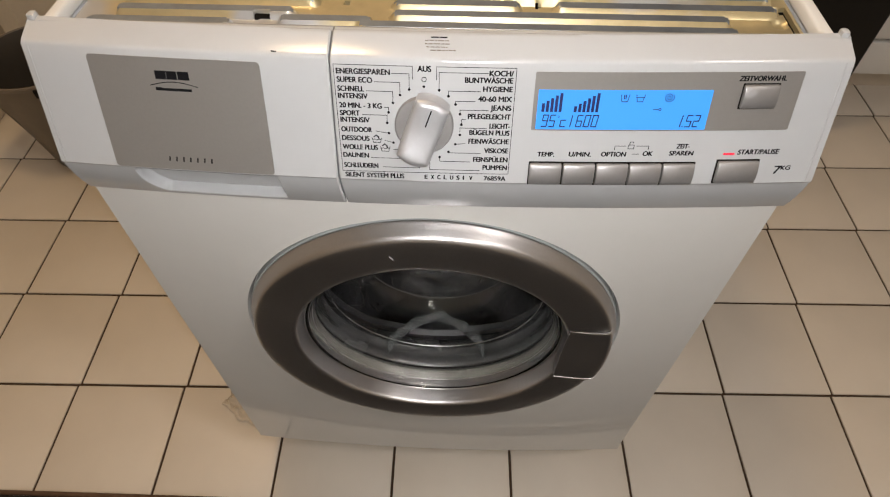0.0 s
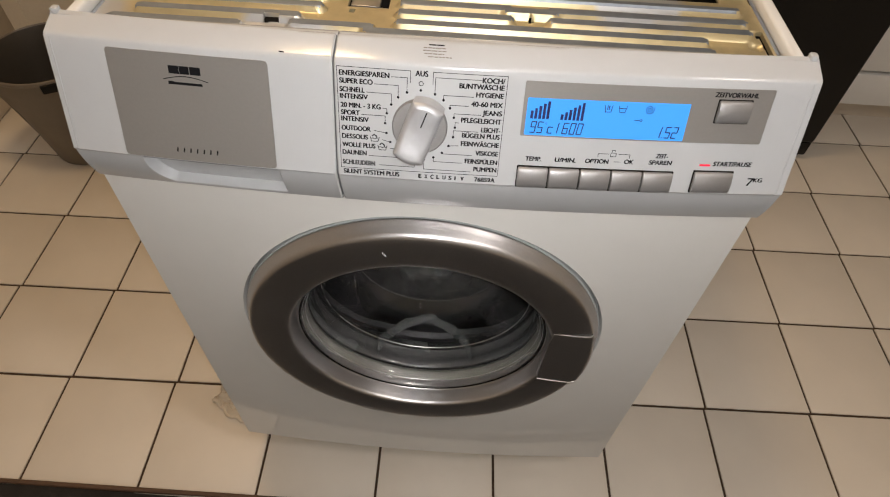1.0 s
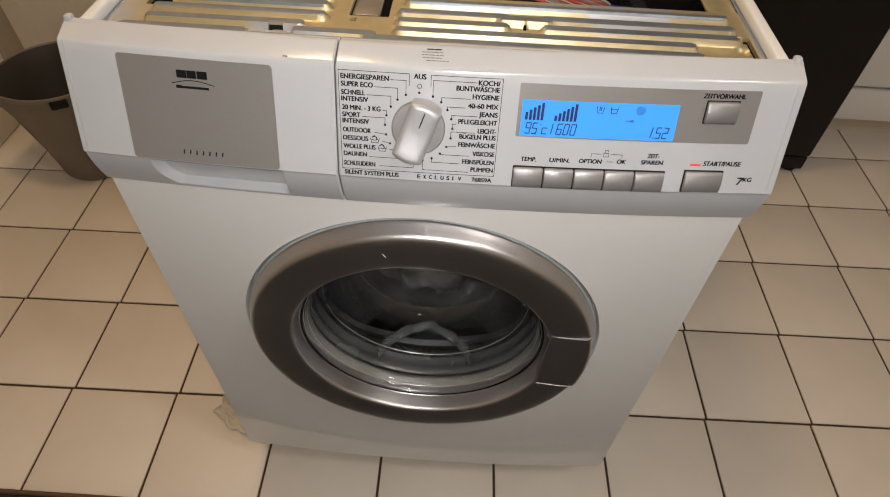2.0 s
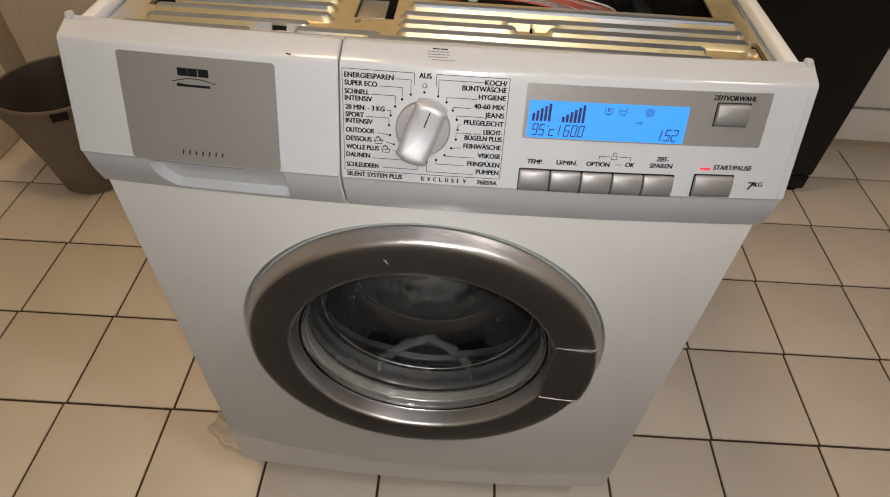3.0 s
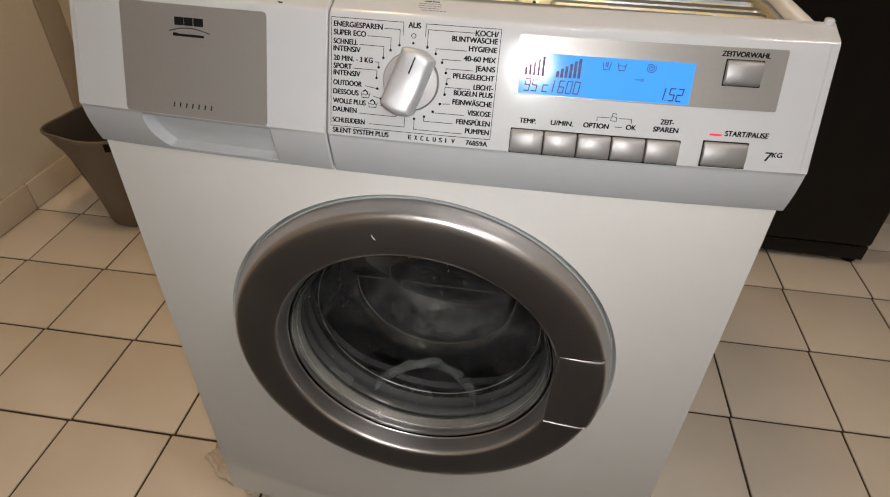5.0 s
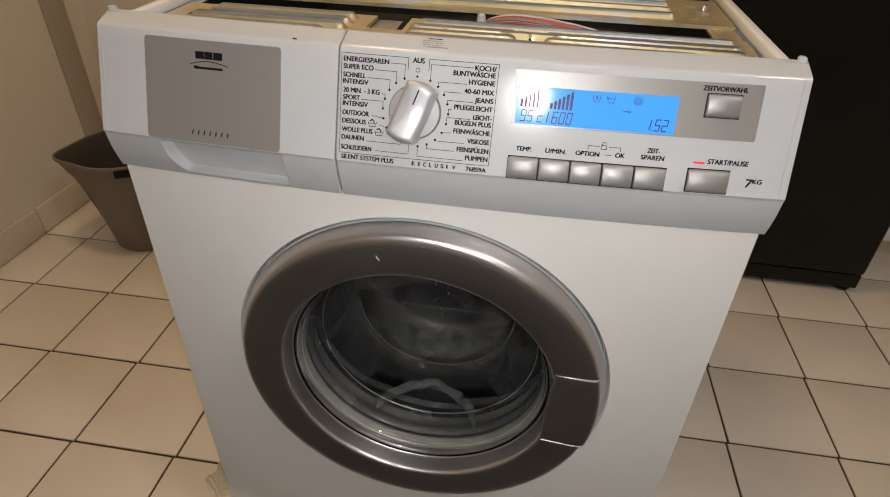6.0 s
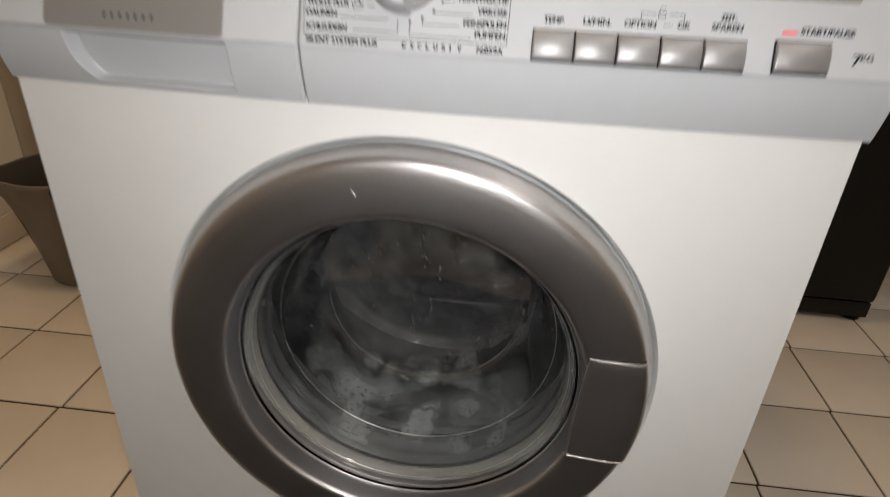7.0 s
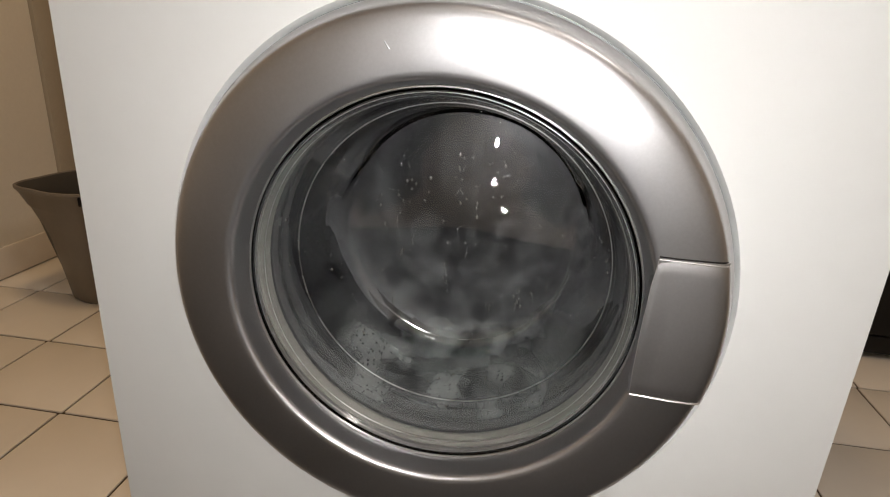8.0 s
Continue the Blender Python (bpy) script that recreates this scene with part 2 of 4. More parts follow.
def front_y(x):
    return -0.011 + 0.125 * x * x


def front_panel():
    """Bowed sheet with a round opening and a shallow recess round the door."""
    W, Z0, Z1 = 0.2955, 0.088, 0.686
    bm = bmesh.new()
    n = 128
    rings = []

    def square(a):
        c, s = math.cos(a), math.sin(a)
        k = 1e9
        if c > 1e-6:
            k = min(k, (W - DX) / c)
        if c < -1e-6:
            k = min(k, (-W - DX) / c)
        if s > 1e-6:
            k = min(k, (Z1 - DZ) / s)
        if s < -1e-6:
            k = min(k, (Z0 - DZ) / s)
        return DX + k * c, DZ + k * s

    angles = sorted([2 * math.pi * i / n for i in range(n)] + [math.atan2(z - DZ, x - DX) % (2 * math.pi) for x in (-W, W) for z in (Z0, Z1)])
    spec = [(0.160, 0.03), (0.160, 0.012), (0.2060, 0.012), (0.2078, 0.0035), (0.2092, 0.0)]
    for r, sink in spec:
        rings.append([bm.verts.new((DX + r * math.cos(a), front_y(r * math.cos(a)) + sink, DZ + r * math.sin(a))) for a in angles])
    for f in (0.2, 0.5, 0.8, 0.985, 1.0):
        row = []
        for a in angles:
            x1, z1 = square(a)
            x0, z0 = DX + 0.2092 * math.cos(a), DZ + 0.2092 * math.sin(a)
            x, z = x0 + (x1 - x0) * f, z0 + (z1 - z0) * f
            row.append(bm.verts.new((x, front_y(x) + (0.003 if f == 1.0 else 0), z)))
        rings.append(row)
    rings.append([bm.verts.new((square(a)[0], 0.025, square(a)[1])) for a in angles])
    m = len(angles)
    for a, b in zip(rings, rings[1:]):
        for i in range(m):
            bm.faces.new((a[i], a[(i + 1) % m], b[(i + 1) % m], b[i]))
    return part("front_panel", bm, WHITE, machine)


front_panel()
for s in (-1, 1):
    bm = box(s * 0.296 if s < 0 else 0.290, -0.290 if s < 0 else 0.296, 0.022, 0.58, 0.075, 0.806, 0.002)
    box(min(s * 0.2855, s * 0.296), max(s * 0.2855, s * 0.296), 0.047, 0.58, 0.798, 0.8100, 0.0028, 3, bm)
    part("side_panel", bm, WHITE, machine)
    # added dark sheet that keeps the inner side in shade
    part("side_lining", box(min(s * 0.2865, s * 0.2895), max(s * 0.2865, s * 0.2895), 0.05, 0.57, 0.42, 0.792), DARK, machine, "dark sheet added for the shade inside")
# near-black colour here stands for the shade at the back
part("back_panel", box(-0.29, 0.29, 0.572, 0.58, 0.075, 0.806, 0.002), DARK, machine, "back panel, coloured dark for the shade inside")
part("plinth", box(-0.285, 0.285, 0.060, 0.57, 0.025, 0.090, 0.003), WHITE, machine)
for x in (-0.25, 0.25):
    for y in (0.06, 0.53):
        part("foot", lathe([(0.0, 0), (0.02, 0), (0.022, 0.004), (0.012, 0.008), (0.01, 0.034), (0, 0.034)], (x, y, 0), 20, False, "z"), RUBBER, machine)

# --- fascia: face plane leans back, and bows a little ---
SEAM = -0.0715


def face_y(x, z):
    return 0.0075 - (0.804 - z) * 0.378 + 0.125 * x * x


def on_face(x, z, d=0.0):
    return Vector((x, face_y(x, z) - 0.935 * d, z + 0.354 * d))


def smooth(a, b, x):
    f = min(1.0, max(0.0, (x - a) / (b - a)))
    return f * f * (3 - 2 * f)


PROFILE = [(0.046, 0.790), (0.046, 0.8105), (0.0445, 0.8125), (0.041, 0.8135), (0.036, 0.8135), (0.0345, 0.8160), (0.0320, 0.8168), (0.0290, 0.8162), (0.0135, 0.81095), (0.0118, 0.81035), (0.0104, 0.8096), (0.0096, 0.8087)]


def fascia(name, x0, x1, scoop, label):
    xs = [x0 + (x1 - x0) * i / 110 for i in range(111)]
    xs = sorted(set(xs + [x0 + 0.0012, x0 + 0.003, x1 - 0.0012, x1 - 0.003]))
    if scoop:
        xs = sorted(set(xs + [-0.242 + 0.032 * i / 90 for i in range(91)] + [-0.1245 + 0.005 * i / 16 for i in range(17)]))
    rows = []
    for x in xs:
        bow = 0.125 * x * x
        edge = 0.0012 if (x in (x0, x1)) else 0.0
        row = [(x, y + (bow if i > 5 else bow * 0.3) + edge * (i > 5), z - edge * (i > 3)) for i, (y, z) in enumerate(PROFILE)]
        row.append((x, face_y(x, 0.8078) + edge, 0.8078))
        for i in range(1, 9):
            z = 0.808 - (0.808 - 0.7225) * i / 8
            row.append((x, face_y(x, z) + edge, z))
        row.append((x, face_y(x, 0.7225) + 0.0015 + edge, 0.7198))
        for i in range(1, 57):
            f = i / 56
            ya, yb = face_y(x, 0.7225) + 0.0015, front_y(x) - 0.0012
            y = ya + (yb - ya) * (0.25 * f + 0.75 * f**1.8) + edge
            z = 0.7198 - 0.0375 * f
            if scoop:
                xl = -0.239 + 0.020 * f**3
                y += scoop * smooth(xl, xl + 0.004, x) * (1 - smooth(-0.1235, -0.1205, x)) * smooth(0.0, 0.10, f) * (1 - smooth(0.84, 0.90, f))
            row.append((x, y, z))
        row.append((x, 0.02, 0.6805))
        rows.append(row)
    bm = grid(rows)
    for r in (rows[0], rows[-1]):
        bm.faces.new([bm.verts.new(p) for p in r])
    return part(name, bm, PANEL, machine, label)


drawer = fascia("drawer_front", -0.298, SEAM - 0.0006, 0.011, "white detergent drawer front with scooped grip")
panel = fascia("control_panel", SEAM + 0.0006, 0.298, 0.0, "white plastic control panel with dark print")
for s in (-1, 1):
    part("end_tab", box(s * 0.2935 - 0.0030, s * 0.2935 + 0.0030, 0.038, 0.045, 0.80, 0.8200, 0.0016), PANEL, machine)


for x, s in ((-0.2925, -1), (0.2925, 1)):
    part("edge_bead", tube([on_face(x, 0.8075 - 0.0850 * i / 12, -0.0001) for i in range(13)], 0.0006, 6), PANEL, machine)


def plate(name, x0, x1, z0, z1, d, mat, parent, label="", radius=0.002, n=24):
    """A thin rounded plate on the face."""
    xs = [x0 + radius * (1 - math.cos(radians(15 * k))) for k in range(7)]
    xs += [x0 + radius + (x1 - x0 - 2 * radius) * i / n for i in range(1, n)]
    xs += [x1 - radius * (1 - math.cos(radians(90 - 15 * k))) for k in range(7)]
    rows = []
    for x in xs:
        q = max(x0 + radius - x, x - x1 + radius, 0.0)
        cut = radius - math.sqrt(max(0.0, radius * radius - q * q))
        lo, hi = z0 + cut, z1 - cut
        rows.append([on_face(x, lo, 0)] + [on_face(x, lo + (hi - lo) * j / 4, d) for j in range(5)] + [on_face(x, hi, 0)])
    bm = grid(rows)
    for r in (rows[0], rows[-1]):
        bm.faces.new([bm.verts.new(p) for p in (r[0], r[1], r[-2], r[-1])])
    return part(name, bm, mat, parent, label)


def ribbon(pts, width, d=0.0003, bm=None):
    """A printed line on the face through (x, z) points."""
    bm = bm or bmesh.new()
    for (xa, za), (xb, zb) in zip(pts, pts[1:]):
        n = max(1, int(math.hypot(xb - xa, zb - za) / 0.01))
        ex, ez = xb - xa, zb - za
        k = width / 2 / math.hypot(ex, ez)
        px, pz = -ez * k, ex * k
        ox, oz = ex * k, ez * k
        line = [(xa - ox + (ex + 2 * ox) * i / n, za - oz + (ez + 2 * oz) * i / n) for i in range(n + 1)]
        a = [bm.verts.new(on_face(x + px, z + pz, d)) for x, z in line]
        b = [bm.verts.new(on_face(x - px, z - pz, d)) for x, z in line]
        for i in range(n):
            bm.faces.new((a[i], a[i + 1], b[i + 1], b[i]))
    return bm


def blot(x, z, r, d=0.0003, bm=None, inner=0.0, n=20):
    bm = bm or bmesh.new()
    ring = [bm.verts.new(on_face(x + r * math.cos(2 * math.pi * i / n), z + r * 0.935 * math.sin(2 * math.pi * i / n), d)) for i in range(n)]
    if inner:
        hole = [bm.verts.new(on_face(x + inner * math.cos(2 * math.pi * i / n), z + inner * 0.935 * math.sin(2 * math.pi * i / n), d)) for i in range(n)]
        for i in range(n):
            bm.faces.new((ring[i], ring[(i + 1) % n], hole[(i + 1) % n], hole[i]))
    else:
        bm.faces.new(ring)
    return bm


def lettering(text, x, z, high, parent, wide, right=False, mat=INK, d=0.0003, slant=0.0, name="lettering"):
    """Printed words: x is the left edge (or the right one), z the baseline, high the capitals' height."""
    cu = bpy.data.curves.new("tmp", "FONT")
    cu.body, cu.size, cu.shear = text, 1.0, slant
    tmp = new("tmp", cu)
    bpy.context.view_layer.update()
    me = bpy.data.meshes.new_from_object(tmp.evaluated_get(bpy.context.evaluated_depsgraph_get()))
    bpy.data.objects.remove(tmp)
    bpy.data.curves.remove(cu)
    co = np.array([v.co[:] for v in me.vertices])
    lo, hi = co.min(0), co.max(0)
    k = high / 0.70
    kx = wide / (hi[0] - lo[0])
    left = x - (hi[0] - lo[0]) * kx if right else x
    bm = bmesh.new()
    for n, (ox, oz) in enumerate(((-0.00026, 0.0), (0.00026, 0.0), (0.0, 0.00024))):
        for v, c in zip(me.vertices, co):
            v.co = on_face(left + (c[0] - lo[0]) * kx + ox, z + c[1] * k + oz, d + 0.00002 * n)
        bm.from_mesh(me)
    bpy.data.meshes.remove(me)
    return part(name, bm, mat, parent, "", False)


def block(name, x0, x1, z0, z1, d, mat, parent, label="", swell=0.0, bevel=0.0012):
    """A push button standing out of the face."""
    bm = box(x0, x1, 0, d, z0, z1, bevel, 2)
    bmesh.ops.subdivide_edges(bm, edges=[e for e in bm.edges if abs(e.verts[0].co.z - e.verts[1].co.z) > (z1 - z0) * 0.6], cuts=6, use_grid_fill=True)
    for v in bm.verts:
        f = (v.co.z - z0) / (z1 - z0)
        dd = v.co.y * (1 + swell * (1 - (2 * f - 1) ** 2))
        v.co = on_face(v.co.x, v.co.z, dd)
    return part(name, bm, mat, parent, label)


# badge on the drawer, with plain bars for the maker's marks
badge = plate("badge", -0.2495, -0.1217, 0.7229, 0.8045, 0.0006, BADGE, drawer, "brushed silver badge plate", 0.003)
for x0, x1 in ((-0.1975, -0.1950), (-0.1890, -0.1870), (-0.1807, -0.1780)):
    part("mark", ribbon([(x0, 0.7928), (x1, 0.7928)], 0.0058, 0.0009), INK, drawer)
part("mark_arc", ribbon([(-0.2052 + 0.0351 * i / 10, 0.7855 + 0.0028 * math.sin(math.pi * i / 10)) for i in range(11)], 0.0006, 0.0009), INK, drawer)
part("mark", ribbon([(-0.2008, 0.7832), (-0.1984, 0.7832)], 0.0024, 0.0009), INK, drawer)
part("mark", ribbon([(-0.1970, 0.7830), (-0.1757, 0.7830)], 0.0019, 0.0009), INK, drawer)
for i in range(7):
    x = -0.2045 + 0.0056 * i
    part("mark", ribbon([(x, 0.7300), (x + 0.0006, 0.7326)], 0.0011, 0.0009), INK, drawer)
part("scuff", ribbon([(-0.1115, 0.8120), (-0.1085, 0.8118)], 0.0009, 0.0006), INK, drawer)

# programme list
CAP = 0.0036
WIDTH = {"ENERGIESPAREN": 0.0382, "SUPER ECO": 0.0253, "SCHNELL": 0.0190, "INTENSIV": 0.0214, "20 MIN. - 3 KG": 0.0310, "SPORT": 0.0145, "OUTDOOR": 0.0229, "DESSOUS": 0.0205, "WOLLE PLUS": 0.0265, "DAUNEN": 0.0193,
         "SCHLEUDERN": 0.0262, "KOCH/": 0.0168, "BUNTW\u00c4SCHE": 0.0340, "HYGIENE": 0.0208, "40-60 MIX": 0.0241, "JEANS": 0.0148, "PFLEGELEICHT": 0.0310, "LEICHT-": 0.0148, "B\u00dcGELN PLUS": 0.0295,
         "FEINW\u00c4SCHE": 0.0300, "VISKOSE": 0.0178, "FEINSP\u00dcLEN": 0.0259, "PUMPEN": 0.0184}
for text, x, z in (("ENERGIESPAREN", -0.0667, 0.7990), ("SUPER ECO", -0.0666, 0.7934), ("SCHNELL", -0.0666, 0.7873), ("INTENSIV", -0.0666, 0.7824), ("20 MIN. - 3 KG", -0.0662, 0.7759),
                   ("SPORT", -0.0662, 0.7704), ("INTENSIV", -0.0661, 0.7657), ("OUTDOOR", -0.0661, 0.7587), ("DESSOUS", -0.0660, 0.7523), ("WOLLE PLUS", -0.0660, 0.7457),
                   ("DAUNEN", -0.0660, 0.7396), ("SCHLEUDERN", -0.0660, 0.7318)):
    lettering(text, x, z, CAP, panel, WIDTH[text])
lettering("SILENT SYSTEM PLUS", -0.0656, 0.7243, CAP, panel, 0.0457)
for text, z in (("KOCH/", 0.7997), ("BUNTW\u00c4SCHE", 0.7950), ("HYGIENE", 0.7892), ("40-60 MIX", 0.7825), ("JEANS", 0.7764), ("PFLEGELEICHT", 0.7702), ("LEICHT-", 0.7636), ("B\u00dcGELN PLUS", 0.7587),
                ("FEINW\u00c4SCHE", 0.7523), ("VISKOSE", 0.7455), ("FEINSP\u00dcLEN", 0.7387), ("PUMPEN", 0.7326)):
    lettering(text, 0.0592, z, CAP, panel, WIDTH[text], True)
for i, c in enumerate("EXCLUSIV"):
    lettering(c, -0.0038 + 0.00495 * i, 0.7244, 0.0032, panel, 0.0006 if c == "I" else 0.0022)
lettering("76859A", 0.0421, 0.7243, 0.0034, panel, 0.0167)
lettering("AUS", -0.0086, 0.8017, 0.0038, panel, 0.0095)
part("print_ring", blot(-0.0041, 0.7966, 0.0019, inner=0.0014), INK, panel)
LINE = 0.00042
KX, KZ = -0.0040, 0.7655
part("print_frame", ribbon([(-0.0123, 0.7966), (-0.0123, 0.8051), (-0.0686, 0.8051), (-0.0675, 0.7290), (0.0605, 0.7296), (0.0613, 0.8051), (0.0049, 0.8051), (0.0049, 0.7966)], LINE), INK, panel)


def leader(start, bend_x, dot):
    """A line from a programme's name to its dot on the dial."""
    pts = [start, (bend_x, start[1]), dot] if bend_x is not None else [start, dot]
    part("leader_line", blot(dot[0], dot[1], 0.0010, bm=ribbon(pts, LINE)), INK, panel)


part("dial_dot", blot(-0.0042, 0.7918, 0.0010), INK, panel)
for k, (x, z) in enumerate(((-0.0271, 0.8001), (-0.0397, 0.7942), (-0.0458, 0.7879), (-0.0333, 0.7769), (-0.0500, 0.7713), (-0.0401, 0.7597), (-0.0337, 0.7530))):
    a = radians(113 + 16.5 * k)
    dot = (KX + 0.0275 * math.cos(a), KZ + 0.0262 * math.sin(a))
    leader((x, z), dot[0] if k < 5 else None, dot)
for k, (x, z) in enumerate(((0.0415, 0.8014), (0.0366, 0.7892), (0.0329, 0.7824), (0.0428, 0.7763), (0.0263, 0.7697), (0.0419, 0.7636), (0.0268, 0.7522), (0.0384, 0.7451), (0.0305, 0.7385), (0.0382, 0.7319))):
    a = radians(67 - 16.5 * k)
    dot = (KX + 0.0275 * math.cos(a), KZ + 0.0262 * math.sin(a))
    leader((x, z), dot[0] if k != 6 else None, dot)
for pts in ([(-0.0275, 0.7466), (-0.0230, 0.7466)], [(-0.0445, 0.7398), (-0.0150, 0.7398), (-0.0140, 0.7412)], [(-0.0358, 0.7329), (-0.0076, 0.7329), (-0.0076, 0.7400)]):
    part("leader_line", ribbon(pts, LINE), INK, panel)
for x, z in ((-0.0398, 0.7540), (-0.0337, 0.7476)):
    bm = ribbon([(x - 0.0036, z + 0.0008), (x - 0.0026, z - 0.0026), (x + 0.0026, z - 0.0026), (x + 0.0036, z + 0.0008)], 0.0005)
    ribbon([(x - 0.0031, z - 0.0006), (x - 0.0015, z - 0.0001), (x, z - 0.0008), (x + 0.0015, z - 0.0001), (x + 0.0031, z - 0.0006)], 0.0005, bm=bm)
    ribbon([(x - 0.0020, z + 0.0016), (x - 0.0004, z + 0.0027), (x + 0.0012, z + 0.0016), (x + 0.0016, z + 0.0002)], 0.0009, bm=bm)
    part("wash_symbol", bm, INK, panel)
# faded rating sticker on the top edge: plain bars
for i in range(5):
    y = 0.0270 - 0.0026 * i
    w = (0.013, 0.017, 0.019, 0.015, 0.018)[i]
    x = (0.000, -0.004, -0.004, -0.003, 0.000)[i]
    z = 0.8106 + (y - 0.0125) * 0.3394
    random.seed(70 + i)
    end = x + w
    while x < end - 0.001:
        n = min(end - x, random.uniform(0.0015, 0.0045)) if i else 0.0055
        part("print_bar", box(x, x + n, y, y + (0.0015 if i == 0 else 0.0008), z + 0.0001, z + 0.0004), INK if i == 0 else FADED, panel, "", False)
        x += n + 0.0006

# programme knob
knob = part("knob", lathe([(0.0, 0.0), (0.0218, 0.0), (0.0218, 0.003), (0.0208, 0.0045), (0.0, 0.0048)], (0, 0, 0), 64, False, "z"), BUTTON, machine, "silver programme knob, turned a little clockwise")


def grip():
    """A barrel-shaped bar across the dial, with rounded shoulders."""
    R, H, B, shoulder = 0.0248, 0.0215, 0.0122, 0.0048
    a0 = math.acos(B / R)
    out = []
    for s in (1, -1):
        for i in range(13):
            a = math.pi / 2 * s + (math.pi / 2 - a0) * (i / 6 - 1)
            out.append((R * math.cos(a), R * math.sin(a)))
        for i in range(1, 12):
            y = s * R * math.sin(a0) * (1 - i / 6)
            out.append((-s * (B + 0.0004 * (1 - (y / R) ** 2)), y))
    rows = [[(x, y, 0.003) for x, y in out]]
    for k in range(9):
        th = math.pi / 2 * k / 8
        inset, h = shoulder * (1 - math.cos(th)), H - shoulder + shoulder * math.sin(th)
        rows.append([(x * (1 - inset / B), y * (1 - inset / R), h - 0.0010 * (y / R) + 0.0026 * (y / R) ** 2) for x, y in out])
    for k in (0.75, 0.5, 0.25, 0.03):
        rows.append([(x * (1 - shoulder / B) * k, y * (1 - shoulder / R) * k, H + 0.0008 * (1 - k * k) - 0.0010 * (y * k / R) + 0.0026 * (y * k / R) ** 2) for x, y in out])
    bm = grid(rows, False, True)
    bm.faces.new([bm.verts.new(p) for p in rows[-1]])
    return bm


part("grip", grip(), KNOBM, knob)
part("pointer", box(-0.00045, 0.00045, 0.0065, 0.0190, 0.0170, 0.0233), INK, knob, "", False)
knob.matrix_basis = Matrix.Translation(on_face(KX, KZ, 0.0002)) @ Matrix.Rotation(radians(90 - 20.7), 4, "X") @ Matrix.Rotation(radians(-20), 4, "Z")

# display and keys
display = plate("display", 0.0750, 0.2650, 0.7630, 0.8032, 0.0006, BADGE, machine, "brushed silver display surround with lit blue screen", 0.0012)
plate("screen", 0.0780, 0.2028, 0.7640, 0.7915, 0.0010, LCD, display, "glowing blue screen", 0.0006)
SD = 0.0014
SEGS = {"0": "abcdef", "1": "bc", "2": "abged", "5": "afgcd", "6": "afgedc", "9": "abcdfg", "C": "gde"}


def digit(c, x, z, w, h, lean=0.0012):
    bm = bmesh.new()
    pos = {"a": ((0, 2), (1, 2)), "b": ((1, 2), (1, 1)), "c": ((1, 1), (1, 0)), "d": ((0, 0), (1, 0)), "e": ((0, 1), (0, 0)), "f": ((0, 2), (0, 1)), "g": ((0, 1), (1, 1))}
    for s in SEGS[c]:
        (xa, za), (xb, zb) = pos[s]
        p = [(x + i * w + j / 2 * lean, z + j * h / 2) for i, j in ((xa + (xb - xa) * 0.08, za + (zb - za) * 0.08), (xb - (xb - xa) * 0.08, zb - (zb - za) * 0.08))]
        ribbon(p, 0.0008, SD, bm)
    part("digit", bm, LCDINK, display)


for c, x in (("9", 0.0820), ("5", 0.0874), ("C", 0.0956), ("1", 0.0995), ("6", 0.1072), ("0", 0.1128), ("0", 0.1184), ("1", 0.1800), ("5", 0.1872), ("2", 0.1928)):
    digit(c, x, 0.7662, 0.0036, 0.0080 if c != "C" else 0.0090)
part("degree_mark", blot(0.0943, 0.7732, 0.0007, SD, None, 0.0004), LCDINK, display)
part("decimal_point", blot(0.1856, 0.7663, 0.0005, SD), LCDINK, display)
for x0 in (0.0822, 0.1056):
    for i in range(6 if x0 > 0.1 else 5):
        part("level_bar", ribbon([(x0 + 0.0031 * i, 0.7775), (x0 + 0.0031 * i + 0.0001, 0.7795 + 0.0018 * (i + (x0 < 0.1)))], 0.0021, SD), LCDINK, display)
for x in (0.1402, 0.1512):
    part("tub_symbol", ribbon([(x - 0.003, 0.7885), (x - 0.002, 0.7838), (x + 0.002, 0.7838), (x + 0.003, 0.7885)], 0.0005, SD), LCDINK, display)
part("tub_symbol", ribbon([(0.1396, 0.7882), (0.1396, 0.7858)], 0.0007, SD, ribbon([(0.1408, 0.7882), (0.1408, 0.7858)], 0.0007, SD)), LCDINK, display)
part("tub_symbol", ribbon([(0.1484, 0.7868), (0.1540, 0.7868)], 0.0005, SD), LCDINK, display)
part("spiral_symbol", ribbon([(0.1719 + (0.0006 + 0.0031 * i / 26) * math.cos(0.5 * i), 0.7868 + (0.0006 + 0.0029 * i / 26) * math.sin(0.5 * i)) for i in range(27)], 0.0005, SD), LCDINK, display)
part("key_symbol", blot(0.1668, 0.7785, 0.0011, SD, ribbon([(0.1620, 0.7785), (0.1657, 0.7785)], 0.0005, SD), 0.0006), LCDINK, display)

for i in range(5):
    x = 0.0763 + 0.0253 * i
    plate("button_well", x - 0.0006, x + 0.0251, 0.7222, 0.7398, 0.0008, BLACK, machine, "", 0.0006, 3)
    block("push_button", x, x + 0.0245, 0.7228, 0.7390, 0.0034, BUTTON, machine, "", 0.55)
plate("button_well", 0.2186, 0.2515, 0.7232, 0.7413, 0.0008, BLACK, machine, "", 0.0006, 3)
plate("button_well", 0.2230, 0.2497, 0.7782, 0.7957, 0.0008, BLACK, machine, "", 0.0006, 3)
block("start_button", 0.2193, 0.2508, 0.7238, 0.7405, 0.0034, BUTTON, machine, "", 0.55)
block("delay_button", 0.2237, 0.2490, 0.7788, 0.7950, 0.0034, BUTTON, machine, "", 0.55)
